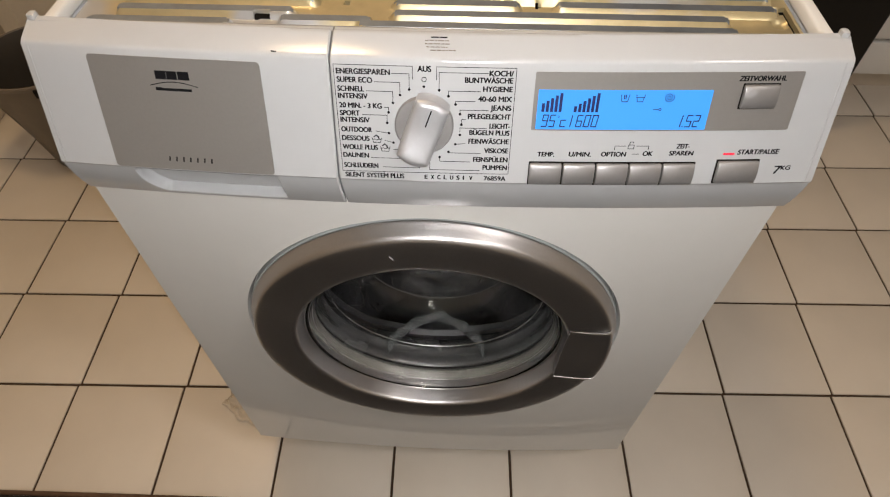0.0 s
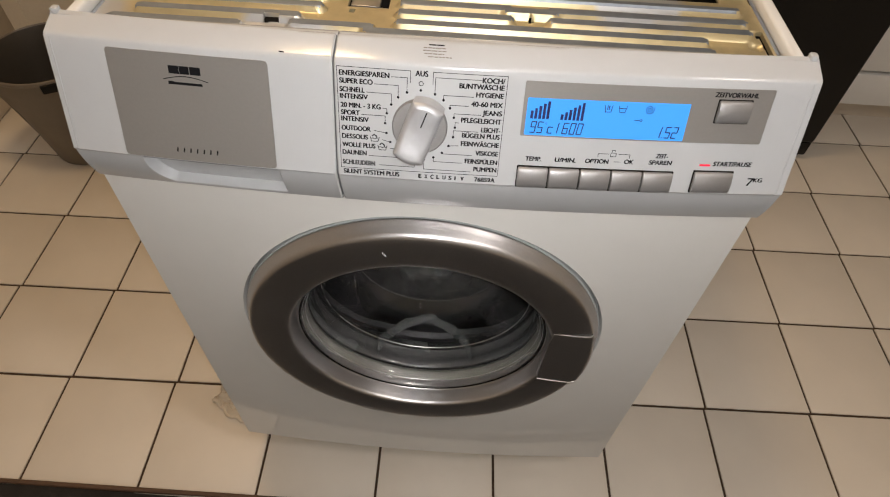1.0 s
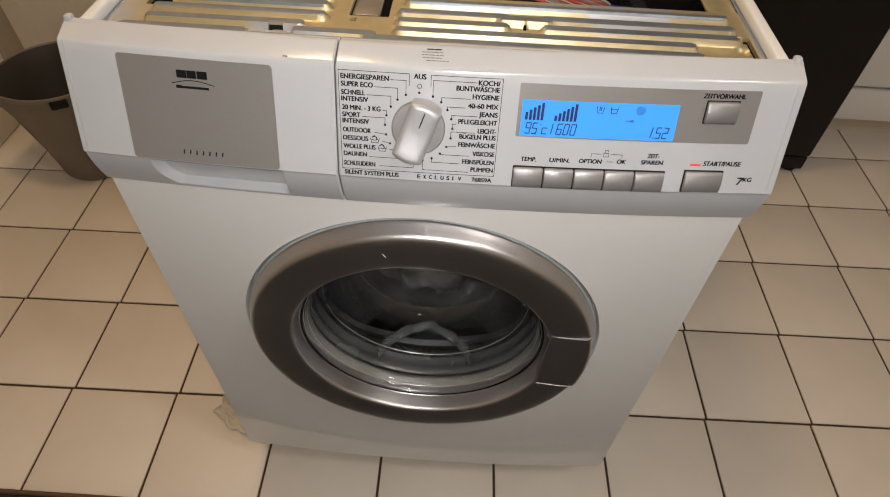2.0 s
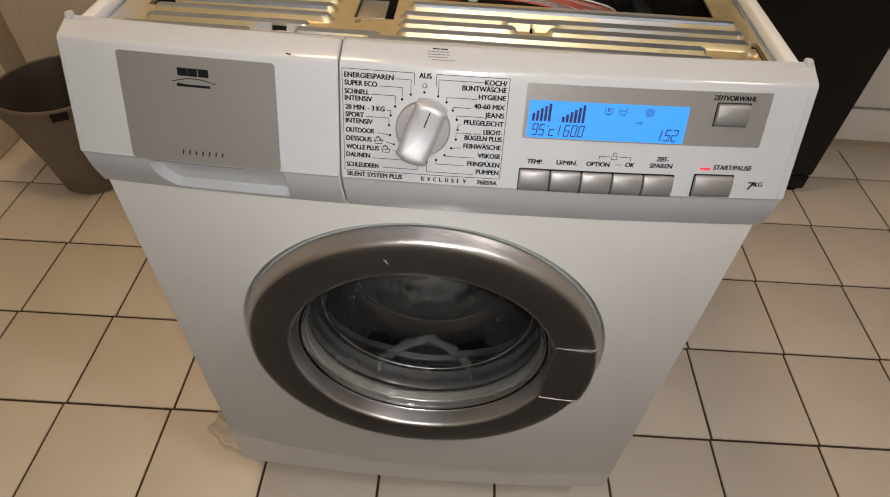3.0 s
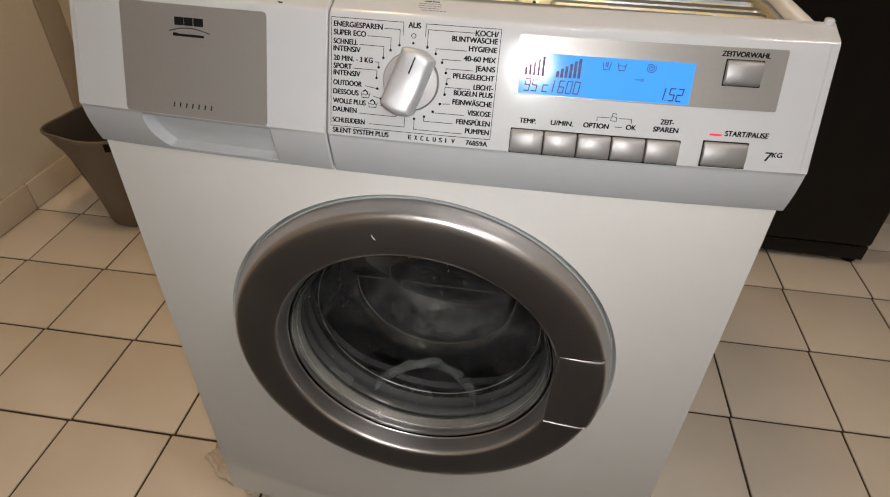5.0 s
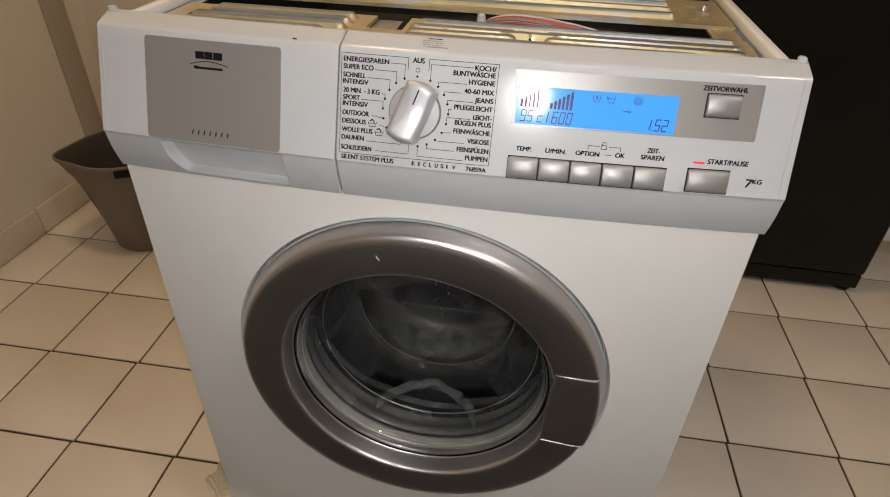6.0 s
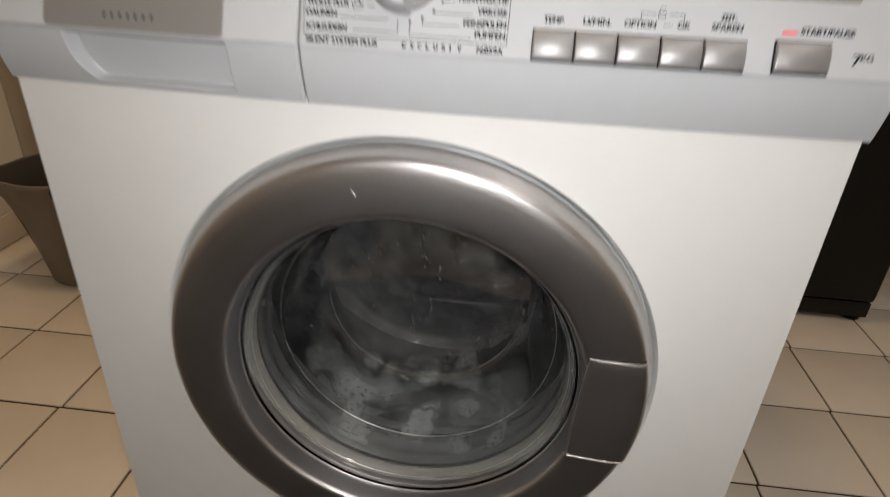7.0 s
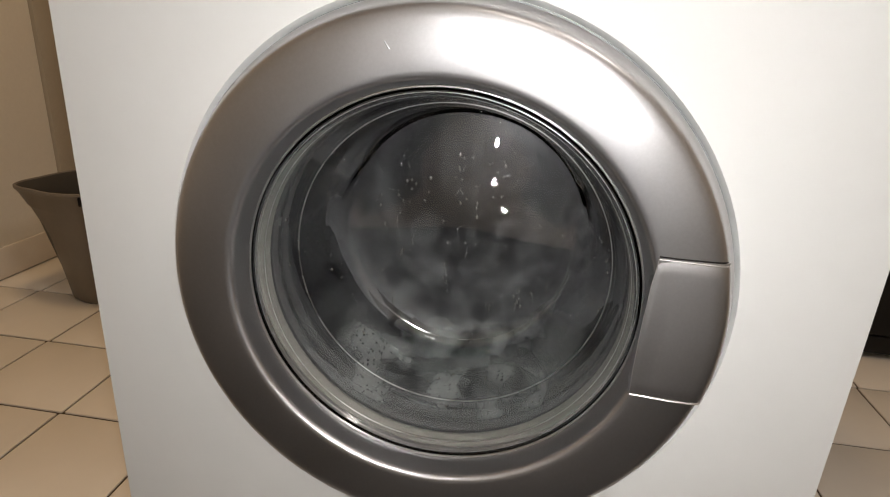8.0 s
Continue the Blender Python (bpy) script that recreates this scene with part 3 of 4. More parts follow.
plate("indicator", 0.2222, 0.2308, 0.7448, 0.7462, 0.0006, RED, machine, "lit red indicator", 0.0005, 3)
for text, x, z, w, h in (("ZEITVORWAHL", 0.2191, 0.7972, 0.0335, 0.0034), ("TEMP.", 0.0818, 0.7436, 0.0124, 0.0034), ("U/MIN.", 0.1054, 0.7438, 0.0166, 0.0034), ("OPTION", 0.1298, 0.7440, 0.0186, 0.0034),
                         ("OK", 0.1612, 0.7445, 0.0072, 0.0034), ("ZEIT-", 0.1855, 0.7499, 0.0096, 0.0034), ("SPAREN", 0.1811, 0.7447, 0.0182, 0.0034), ("START/PAUSE", 0.2331, 0.7450, 0.0310, 0.0036),
                         ("7", 0.2650, 0.7297, 0.0050, 0.0062), ("KG", 0.2698, 0.7326, 0.0072, 0.0033)):
    lettering(text, x, z, h, panel, w, slant=0.06, d=0.0009 if z > 0.79 else 0.0003)
bm = ribbon([(0.1391, 0.7490), (0.1391, 0.7518), (0.1475, 0.7518)], LINE)
ribbon([(0.1555, 0.7518), (0.1645, 0.7518), (0.1645, 0.7490)], LINE, bm=bm)
ribbon([(0.1530, 0.7458), (0.1580, 0.7458)], LINE, bm=bm)
ribbon([(0.1492, 0.7498), (0.1492, 0.7526), (0.1534, 0.7526), (0.1534, 0.7498), (0.1492, 0.7498)], LINE, bm=bm)
ribbon([(0.1500, 0.7526), (0.1500, 0.7548), (0.1526, 0.7548), (0.1526, 0.7540)], LINE, bm=bm)
part("lock_symbol", bm, INK, panel)

# --- door ---
RING = [(0.1480, 0.010), (0.1480, -0.003), (0.1485, -0.0060), (0.1514, -0.0210), (0.1521, -0.0238), (0.1532, -0.0253), (0.1548, -0.0262), (0.1580, -0.0267), (0.1660, -0.0272), (0.1780, -0.0274), (0.1880, -0.0271), (0.1935, -0.0264), (0.1962, -0.0254), (0.1980, -0.0236), (0.1992, -0.0212), (0.2008, -0.0170), (0.2026, -0.0130), (0.2038, -0.0108), (0.2044, -0.0094), (0.2042, -0.0084)]


def ring_y(r):
    rs, ys = zip(*RING)
    return float(np.interp(r, rs[1:], ys[1:]))


door = part("door", lathe(RING + [(0.1960, -0.0082), (0.19, 0.006)], (DX, 0, DZ), 160, True), SILVER, machine, "round silver-painted porthole door ring, shut")
part("door_flange", lathe([(0.1950, -0.0072), (0.2040, -0.0074), (0.2052, -0.0068), (0.2056, -0.0056), (0.2056, 0.008), (0.195, 0.008)], (DX, 0, DZ), 160, True), FLANGE, door, "pale grey plastic back ring of the door")


def latch_inner(z):
    return float(np.interp(z, (-0.051, -0.030, 0.0, 0.030, 0.051), (0.1438, 0.1437, 0.1444, 0.1460, 0.1483)))


def plate_y(x, z):
    return ring_y(max(0.1590, math.hypot(x, z))) - 0.0028 + 0.05 * (0.172 - x) + 0.030 * z


def latch():
    rows, n, m = [], 24, 20
    for j in range(m + 1):
        z = -0.0500 + 0.1005 * j / m
        x0, x1 = latch_inner(z), math.sqrt(0.1996**2 - z * z)
        row = []
        for i in range(n + 1):
            x = x0 + (x1 - x0) * i / n
            lip = 0.0 if 0 < i < n and 0 < j < m else 0.0007
            row.append((DX + x, plate_y(x, z) + lip, DZ + z))
        rows.append(row)
    bm = grid(rows)
    out = bmesh.ops.extrude_edge_only(bm, edges=[e for e in bm.edges if e.is_boundary])
    for v in out["geom"]:
        if isinstance(v, bmesh.types.BMVert):
            v.co.y += 0.0110
    return bm


part("latch", latch(), SILVER, door, "silver door latch plate with worn edge")


def latch_line(points, thick, stuff):
    part("latch_edge", tube([(DX + x, plate_y(x, z) + 0.0005, DZ + z) for x, z in points], thick, 6), stuff, door)


latch_line([(0.1440 + 0.0475 * i / 20, -0.0503) for i in range(21)], 0.0006, CHROME)
latch_line([(latch_inner(-0.050 + 0.1 * i / 20), -0.050 + 0.1 * i / 20) for i in range(21)], 0.0003, CHROME)
latch_line([(0.1482 + 0.0425 * i / 20, 0.0500) for i in range(21)], 0.0005, CHROME)
# black tube drawn as the shadow line over the latch
part("latch_gap", tube([(DX + x, ring_y(max(0.159, math.hypot(x, 0.0520))) + 0.0001, DZ + 0.0520) for x in [0.1480 + 0.0425 * i / 20 for i in range(21)]], 0.0006, 6), BLACK, door)
part("scratch", tube([(DX - 0.036, ring_y(0.175) - 0.0004, DZ + 0.1735), (DX - 0.033, ring_y(0.172) - 0.0004, DZ + 0.169)], 0.0005, 6), PANEL, door)
# glass bowl with a stepped rim
OUT = [(0.1476, 0.0020), (0.1464, 0.0004), (0.1446, 0.0010), (0.1430, 0.0040), (0.1412, 0.0060), (0.1398, 0.0120), (0.1380, 0.0220), (0.1358, 0.0340), (0.1338, 0.0450), (0.1312, 0.0560), (0.1285, 0.0640), (0.1255, 0.0720), (0.1220, 0.0820), (0.1180, 0.0930), (0.1140, 0.1015), (0.1100, 0.1080), (0.1050, 0.1145), (0.0990, 0.1180)] + [(0.01 * k, 0.1180) for k in range(9, -1, -1)]
INN = [(0.01 * k, 0.1220) for k in range(11)] + [(0.1060, 0.1205), (0.1105, 0.1150), (0.1150, 0.1085), (0.1190, 0.1020), (0.1228, 0.0935), (0.1268, 0.0825), (0.1300, 0.0730), (0.1328, 0.0650), (0.1352, 0.0580), (0.1378, 0.0460), (0.1398, 0.0340), (0.1418, 0.0220), (0.1440, 0.0120), (0.1476, 0.007)]


def tip(x, z):
    """How far the upper half of the bowl's end leans away from the upright lower half, with a slight dome."""
    return (0.175 * z + 1.8 * x * x) * smooth(0.0, 0.06, z)


def depth(x, z, h, thick):
    """Depth of the bowl: its upper end is wide and flat, its lower end a rounded disc."""
    if h < 0.06:
        return h
    flat = smooth(0.128, 0.116, math.hypot(x, z)) * smooth(0.0, 0.06, z)
    return h + flat * (0.118 + thick - h + 0.175 * z + 1.8 * x * x)


rows = []
for i in range(128):
    a = 2 * math.pi * i / 128
    rows.append([(DX + r * math.cos(a), -0.006 + depth(r * math.cos(a), r * math.sin(a), h, 0.004 if k >= len(OUT) else 0.0), DZ + r * math.sin(a)) for k, (r, h) in enumerate(OUT + INN)])
bm = grid(rows, True, True)
bmesh.ops.remove_doubles(bm, verts=bm.verts, dist=1e-5)
glass = part("glass_bowl", bm, GLASS, door, "clear deep glass porthole bowl, wet inside")
glass.visible_shadow = False
# thin steel rings added as the highlight lines of the glass rim
for r, y, thick in ((0.1472, 0.0000, 0.0009), (0.1432, 0.0036, 0.0004), (0.1404, 0.0105, 0.0004), (0.1312, 0.0560, 0.0006)):
    t = part("rim_bead", lathe([(r + thick * math.cos(a), y + thick * math.sin(a)) for a in (0, 1.05, 2.1, 3.14, 4.2, 5.25)], (DX, -0.006, DZ), 128, True), STEEL, door)
    t.visible_shadow = False
# hair-thin tubes laid where the bowl's folds shine
for name, points in (("bowl_edge", [(DX + 0.1015 * math.cos(a), 0.1105, DZ + 0.1015 * math.sin(a)) for a in [math.pi * (1 + k / 48) for k in range(49)]]), ("bowl_fold", [(DX - 0.1 + 0.01 * k, 0.1112, DZ) for k in range(21)]), ("bowl_crease", [(DX - 0.062 + 0.004 * k, 0.1112 + tip(-0.062 + 0.004 * k, 0.086), DZ + 0.086) for k in range(20)])):
    t = part(name, tube(points, 0.00035 if name == "bowl_edge" else 0.0002, 6), GLASS_GLINT, door)
    t.visible_shadow = False
part("gasket_lip", lathe([(0.1486, 0.0045), (0.1472, 0.0100), (0.1446, 0.0150), (0.1440, 0.0185), (0.1470, 0.0230), (0.1530, 0.0240), (0.1530, 0.0045)], (DX, 0, DZ), 96, True), LIP, machine, "pale grey lip of the door gasket")
part("gasket", lathe([(0.1462, 0.026), (0.1440, 0.030), (0.1442, 0.036), (0.1462, 0.040), (0.1470, 0.047), (0.1446, 0.053), (0.1505, 0.061), (0.1560, 0.072), (0.1640, 0.078), (0.1700, 0.060), (0.168, 0.030), (0.158, 0.0262)], (DX, 0, DZ), 96, True), RUBBER, machine, "grey rubber door gasket")
# drops on the glass, made metallic and clustered to imitate torch glints
random.seed(5)
bm = bmesh.new()
spots = []
for _ in range(90):
    a, q = random.uniform(0, 2 * math.pi), math.sqrt(random.random()) * 0.098
    spots.append((q * math.cos(a), q * math.sin(a), random.choice((0.0004, 0.0005, 0.0007, 0.0009)), random.choice((1.0, 1.2, 1.6))))
for _ in range(13):
    x, z = random.uniform(-0.085, 0.085), random.uniform(-0.065, 0.07)
    for k in range(random.randint(3, 6)):
        spots.append((x + random.gauss(0, 0.0012), z - 0.0038 * k, random.choice((0.0006, 0.0009, 0.0012)), random.choice((1.0, 1.8, 2.4))))
for _ in range(26):
    spots.append((random.gauss(0.034, 0.012), random.gauss(0.066, 0.018), random.choice((0.0006, 0.0009, 0.0014)), random.choice((0.9, 1.3, 1.7))))
for _ in range(26):
    spots.append((random.gauss(-0.004, 0.0035), random.uniform(-0.005, 0.095), random.choice((0.0005, 0.0008, 0.0011)), random.choice((1.0, 2.0, 2.8))))
for _ in range(16):
    spots.append((random.gauss(-0.050, 0.012), random.gauss(0.045, 0.012), random.choice((0.0006, 0.0009, 0.0012)), random.choice((1.0, 1.6))))
for x, z, size, tall in spots:
    if math.hypot(x, z) > 0.098:
        continue
    own = bmesh.new()
    bmesh.ops.create_icosphere(own, subdivisions=1, radius=size)
    for v in own.verts:
        v.co = Vector((DX + x, 0.1118 + tip(x, z), DZ + z)) + Vector((v.co.x, v.co.y * 0.5, v.co.z * tall))
    join(bm, own)
wall_r, wall_y = [p[0] for p in OUT[5:15]], [p[1] for p in OUT[5:15]]
for _ in range(130):
    a, y = radians(random.uniform(165, 375)), random.uniform(0.03, 0.106)
    r, size = float(np.interp(y, wall_y, wall_r)), random.choice((0.0005, 0.0008, 0.0011))
    own = bmesh.new()
    bmesh.ops.create_icosphere(own, subdivisions=1, radius=size)
    for v in own.verts:
        v.co = Vector((DX + r * math.cos(a), y - 0.006, DZ + r * math.sin(a))) + Vector((v.co.x, v.co.y * random.choice((1.0, 1.4)), v.co.z * 1.4))
    join(bm, own)
drops = part("water_drop", bm, WET, door)
drops.visible_shadow = False
drops["kind"] = "stuff"

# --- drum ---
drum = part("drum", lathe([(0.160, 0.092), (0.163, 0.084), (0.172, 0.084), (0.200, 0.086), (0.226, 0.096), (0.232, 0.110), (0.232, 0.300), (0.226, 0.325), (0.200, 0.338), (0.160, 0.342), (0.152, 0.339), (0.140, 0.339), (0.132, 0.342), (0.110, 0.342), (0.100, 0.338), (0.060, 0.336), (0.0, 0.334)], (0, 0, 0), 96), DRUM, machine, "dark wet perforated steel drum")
drum.location = (DX, 0, DZ)


def lifter(angle, name="lifter"):
    rows = []
    for i in range(13):
        y = 0.100 + 0.225 * i / 12
        h = 0.055 * min(1, 0.45 + 2.2 * math.sin(math.pi * (i + 0.5) / 13))
        rows.append([(u * 0.034, y, -0.231 + h * math.exp(-(u * 1.7) ** 2)) for u in [k / 8 - 1 for k in range(17)]])
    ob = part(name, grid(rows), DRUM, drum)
    ob.matrix_basis = Matrix.Rotation(radians(angle), 4, "Y")
    return ob


for a in (62, 182, 302):
    lifter(a)
# suds along the waterline where the standing water meets the glass bowl
LEVEL = 0.3295
back = [(y - 0.006, r) for r, y in reversed(INN[11:])]


def waterline(u):
    """Point at u from -1 to 1, over the bowl's outside at the water's level."""
    y = 0.0848 - 0.057 * abs(u) ** 1.9
    r = float(np.interp(y, [p[0] for p in back], [p[1] for p in back])) + 0.0012
    return math.copysign(math.sqrt(max(0.0, r * r - (DZ - LEVEL) ** 2)), u), y


rows = []
for i in range(61):
    u = -1 + i / 30
    x, y = waterline(u)
    w = (0.0070 + 0.0030 * noise.noise((u * 6, 1.3, 0))) * (1.02 - abs(u) ** 8)
    k = math.hypot(x, 0.05) or 1
    rows.append([(x + x / k * w * (1 + math.cos(b)), y + 0.05 / k * w * (1 + math.cos(b)), LEVEL - DZ + 0.8 * w * math.sin(b)) for b in [2 * math.pi * q / 10 for q in range(10)]])
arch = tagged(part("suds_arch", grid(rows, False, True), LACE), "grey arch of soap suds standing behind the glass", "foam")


at = arch.data.attributes.new("fade", "FLOAT", "POINT")
for v in at.data:
    v.value = 1.0
arch.visible_shadow = False


def suds_sheet():
    rows = []
    for i in range(25):
        r = 0.012 + 0.185 * i / 24
        rows.append([(r * math.cos(a), 0.1520 + 0.006 * noise.noise((r * 30, a * 3, 0)), r * math.sin(a)) for a in [radians(150 + 240 * k / 40) for k in range(41)]])
    return grid(rows)


fading(part("suds_sheet", suds_sheet(), FILM, drum, "thin film of bubbles"), 25, 41)

# grey water standing at the foot of the glass
rows = []
for i in range(61):
    x, y = waterline(-1 + i / 30)
    rows.append([(DX + x * (1 + 0.45 * f), y + 0.055 * f, LEVEL - 0.0012 + 0.001 * noise.noise((x * 30, f * 4, 2))) for f in [k / 6 for k in range(7)]])
water = part("wash_water", grid(rows), WATER, None, "")
tagged(water, "grey soapy water inside the drum", "water", "", "stuff")
water.visible_shadow = False


# churned soapy water thrown up against the foot of the bowl
rows = []
for i in range(21):
    y = 0.014 + 0.094 * i / 20
    r = float(np.interp(y, [p[0] for p in back], [p[1] for p in back])) + 0.0030
    rows.append([((r + 0.002 * noise.noise((a * 5, y * 40, 3))) * math.cos(a), y, (r + 0.002 * noise.noise((a * 5, y * 40, 3))) * math.sin(a)) for a in [radians(203 + 134 * k / 40) for k in range(41)]])
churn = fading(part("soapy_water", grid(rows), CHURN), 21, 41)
churn.visible_shadow = False
tagged(churn, "churned grey soapy water against the glass bowl", "water", "", "stuff")


def suds_clump(seed, size):
    random.seed(seed)
    bm = bmesh.new()
    for _ in range(44):
        own = bmesh.new()
        r = size * random.uniform(0.05, 0.19)
        bmesh.ops.create_icosphere(own, subdivisions=2, radius=r)
        off = Vector((random.gauss(0, 0.42), random.gauss(0, 0.10), random.gauss(0, 0.16))) * size
        for v in own.verts:
            v.co = v.co * (1 + 0.45 * noise.noise(v.co * 160 + off * 50)) + off
        join(bm, own)
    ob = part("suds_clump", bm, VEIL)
    at = ob.data.attributes.new("fade", "FLOAT", "POINT")
    for v in at.data:
        v.value = 1.0
    ob.visible_shadow = False
    return tagged(ob, "grey clump of soap suds tumbling behind the glass", "foam", "suds in the drum", "stuff")


CLUMPS = [suds_clump(10 + i, s) for i, s in enumerate((0.085, 0.070, 0.062, 0.075, 0.055))]


def swirl(seed, a0, a1, r0, r1):
    """A thrown sheet of suds, in the drum."""
    rows = []
    for i in range(13):
        f = i / 12
        rows.append([((r0 + (r1 - r0) * f + 0.006 * noise.noise((a * 2, f * 3, seed))) * math.cos(a), 0.010 * noise.noise((a * 2.3, f * 2, seed + 4)), (r0 + (r1 - r0) * f) * math.sin(a)) for a in [a0 + (a1 - a0) * k / 40 for k in range(41)]])
    ob = fading(part("suds_sheet", grid(rows), MURK), 13, 41)
    ob.visible_shadow = False
    return tagged(ob, "thin veil of soap suds thrown round by the drum", "foam", "suds in the drum")


SWIRLS = [swirl(1, radians(130), radians(330), 0.02, 0.16), swirl(7, radians(-20), radians(150), 0.01, 0.15), swirl(12, radians(190), radians(400), 0.0, 0.16)]

rows = []
for i in range(41):
    z = 0.155 - 0.190 * i / 40
    half = 0.004 + 0.004 * i / 40 + 0.0016 * noise.noise((z * 40, 3, 1))
    rows.append([(half * k / 6 + 0.003 * noise.noise((z * 22, k * 0.2, 9)), 0.004 * math.cos(math.pi * k / 12), z) for k in range(-6, 7)])
stream = fading(part("water_stream", grid(rows), VEIL), 41, 13)
stream.visible_shadow = False
tagged(stream, "thin grey stream of water running down behind the glass", "water", "", "stuff")

# --- frame and works under the missing lid ---


def rib(x, y, x0, x1, yc, half, high):
    dx = max(x0 - x, 0, x - x1)
    d = math.hypot(dx, y - yc) / half
    return high * (1 - smooth(0.62, 1.0, d))


def brace(name, y0, y1, z, ribs, cuts, label):
    xs = [-0.282 + 0.564 * i / 220 for i in range(221)]
    n = int((y1 - y0) / 0.0016)
    ys = [y0 + (y1 - y0) * j / n for j in range(n + 1)]
    rows = [[(x, y, z + max([rib(x, y, *r) for r in ribs], key=abs)) for y in ys] for x in xs]
    bm = grid(rows)
    gone = []
    for f in bm.faces:
        c = f.calc_center_median()
        for k in cuts:
            if len(k) == 4 and k[0] < c.x < k[1] and k[2] < c.y < k[3]:
                gone.append(f)
            if len(k) == 3 and math.hypot(c.x - k[0], c.y - k[1]) < k[2]:
                gone.append(f)
    bmesh.ops.delete(bm, geom=list(set(gone)), context="FACES")
    out = bmesh.ops.extrude_edge_only(bm, edges=[e for e in bm.edges if e.is_boundary])
    for v in out["geom"]:
        if isinstance(v, bmesh.types.BMVert):
            v.co.z -= 0.004
    # rib tops get the blue-grey colour in place of their reflection
    for f in bm.faces:
        if all(v.co.z > z + 0.0030 for v in f.verts):
            f.material_index = 1
    ob = part(name, bm, ZINC, machine, label)
    ob.data.materials.append(RIB_SHEEN)
    return ob


UP = 0.0056
brace("front_brace", 0.0465, 0.150, 0.800, [
    (-0.262, -0.160, 0.060, 0.0069, UP), (-0.245, -0.115, 0.078, 0.0069, UP), (-0.115, -0.052, 0.0665, 0.0065, UP), (-0.052, 0.225, 0.0600, 0.0069, UP),
    (-0.245, -0.100, 0.0965, 0.0069, UP), (-0.235, -0.100, 0.115, 0.0069, UP), (-0.235, -0.100, 0.133, 0.0069, UP),
    (-0.028, 0.222, 0.0765, 0.0069, UP), (-0.028, 0.062, 0.0930, 0.0069, UP), (0.100, 0.262, 0.0930, 0.0069, UP), (-0.028, 0.062, 0.1095, 0.0069, UP), (0.100, 0.262, 0.1095, 0.0069, UP),
    (0.062, 0.100, 0.1060, 0.0075, UP), (-0.024, 0.262, 0.1300, 0.0055, UP), (0.268, 0.2681, 0.080, 0.007, -0.003), (0.2705, 0.2706, 0.100, 0.007, -0.003)],
    [(-0.078, -0.040, 0.104, 0.16), (-0.141, -0.127, 0.070, 0.0765), (-0.0715, 0.0985, 0.0035), (0.081, 0.098, 0.0028), (-0.262, -0.238, 0.104, 0.127), (0.2740, 0.2785, 0.064, 0.105)],
    "yellow-chromated ribbed steel brace")
brace("rear_brace", 0.196, 0.310, 0.802, [(-0.20, 0.22, 0.215, 0.006, UP), (-0.20, 0.22, 0.240, 0.006, UP), (-0.20, 0.22, 0.265, 0.006, UP), (-0.20, 0.22, 0.290, 0.006, UP)],
      [(0.245, 0.215, 0.004), (0.262, 0.24, 0.006), (0.240, 0.25, 0.005), (0.255, 0.275, 0.008), (-0.25, 0.23, 0.012)], "yellow-chromated ribbed rear brace")
part("bracket", box(-0.076, -0.050, 0.114, 0.150, 0.7935, 0.7965, 0.001, 2, box(-0.076, -0.042, 0.106, 0.110, 0.780, 0.798, 0.001)), STEEL, machine, "grey steel bracket in the cut-out")
part("screw", lathe([(0, 0.006), (0.004, 0.005), (0.0055, 0.002), (0.0055, 0)], (0.262, 0.262, 0.8025), 20, False, "z"), STEEL, machine)
part("corner_plate", box(0.255, 0.283, 0.152, 0.205, 0.7955, 0.7985, 0.001), ZINC, machine)
part("tub", lathe([(0.0, 0.09), (0.255, 0.09), (0.268, 0.105), (0.268, 0.50), (0.25, 0.51), (0, 0.51), (0, 0.40), (0.245, 0.40), (0.245, 0.10), (0.15, 0.098), (0.0, 0.098)][1:9], (DX, 0, DZ), 64), DARK, machine, "dark plastic outer tub")
part("counterweight", box(-0.2, 0.2, 0.17, 0.40, 0.70, 0.745, 0.015, 3), DARK, machine, "dark counterweight block")
part("pressure_pipe", tube(wave([(0.10, 0.19, 0.755), (0.15, 0.20, 0.768), (0.20, 0.215, 0.762)], 20), 0.008), BLUE, machine, "blue plastic connector")
random.seed(21)
for k in range(24):
    o, lift = (k % 12 - 5.5) * 0.0030 + random.uniform(-0.001, 0.001), 0.0030 * (k // 12) + random.uniform(0, 0.0025)
    points = [(-0.015 + o, 0.238, 0.758), (0.040, 0.180 + o * 0.4, 0.793 + lift), (0.095, 0.174 + o * 0.7, 0.795 + lift), (0.150 + o, 0.186 + o * 0.8, 0.778 + lift), (0.185, 0.215 + o, 0.752)]
    part("wire", tube(wave(points, 26), random.choice((0.0008, 0.0010, 0.0012)), 6), WIRES[(0, 1, 0, 3, 2, 0, 3, 1)[k % 8]], machine)
part("spring", tube([(0.205 + 0.011 * math.cos(k * 0.7), 0.170 + k * 0.0007, 0.765 + 0.011 * math.sin(k * 0.7)) for k in range(100)], 0.0022, 6), DARK, machine, "coiled dark steel suspension spring")
part("clip", lathe([(0, 0.0), (0.005, 0), (0.004, 0.008), (0.0, 0.010)], (0.028, 0.163, 0.797), 12, False, "z"), PANEL, machine, "white plastic clip")

part("clip", box(-0.1385, -0.1295, 0.0712, 0.0757, 0.7940, 0.7985, 0.001), PANEL, machine, "white plastic clip")

# ---------- bucket ----------


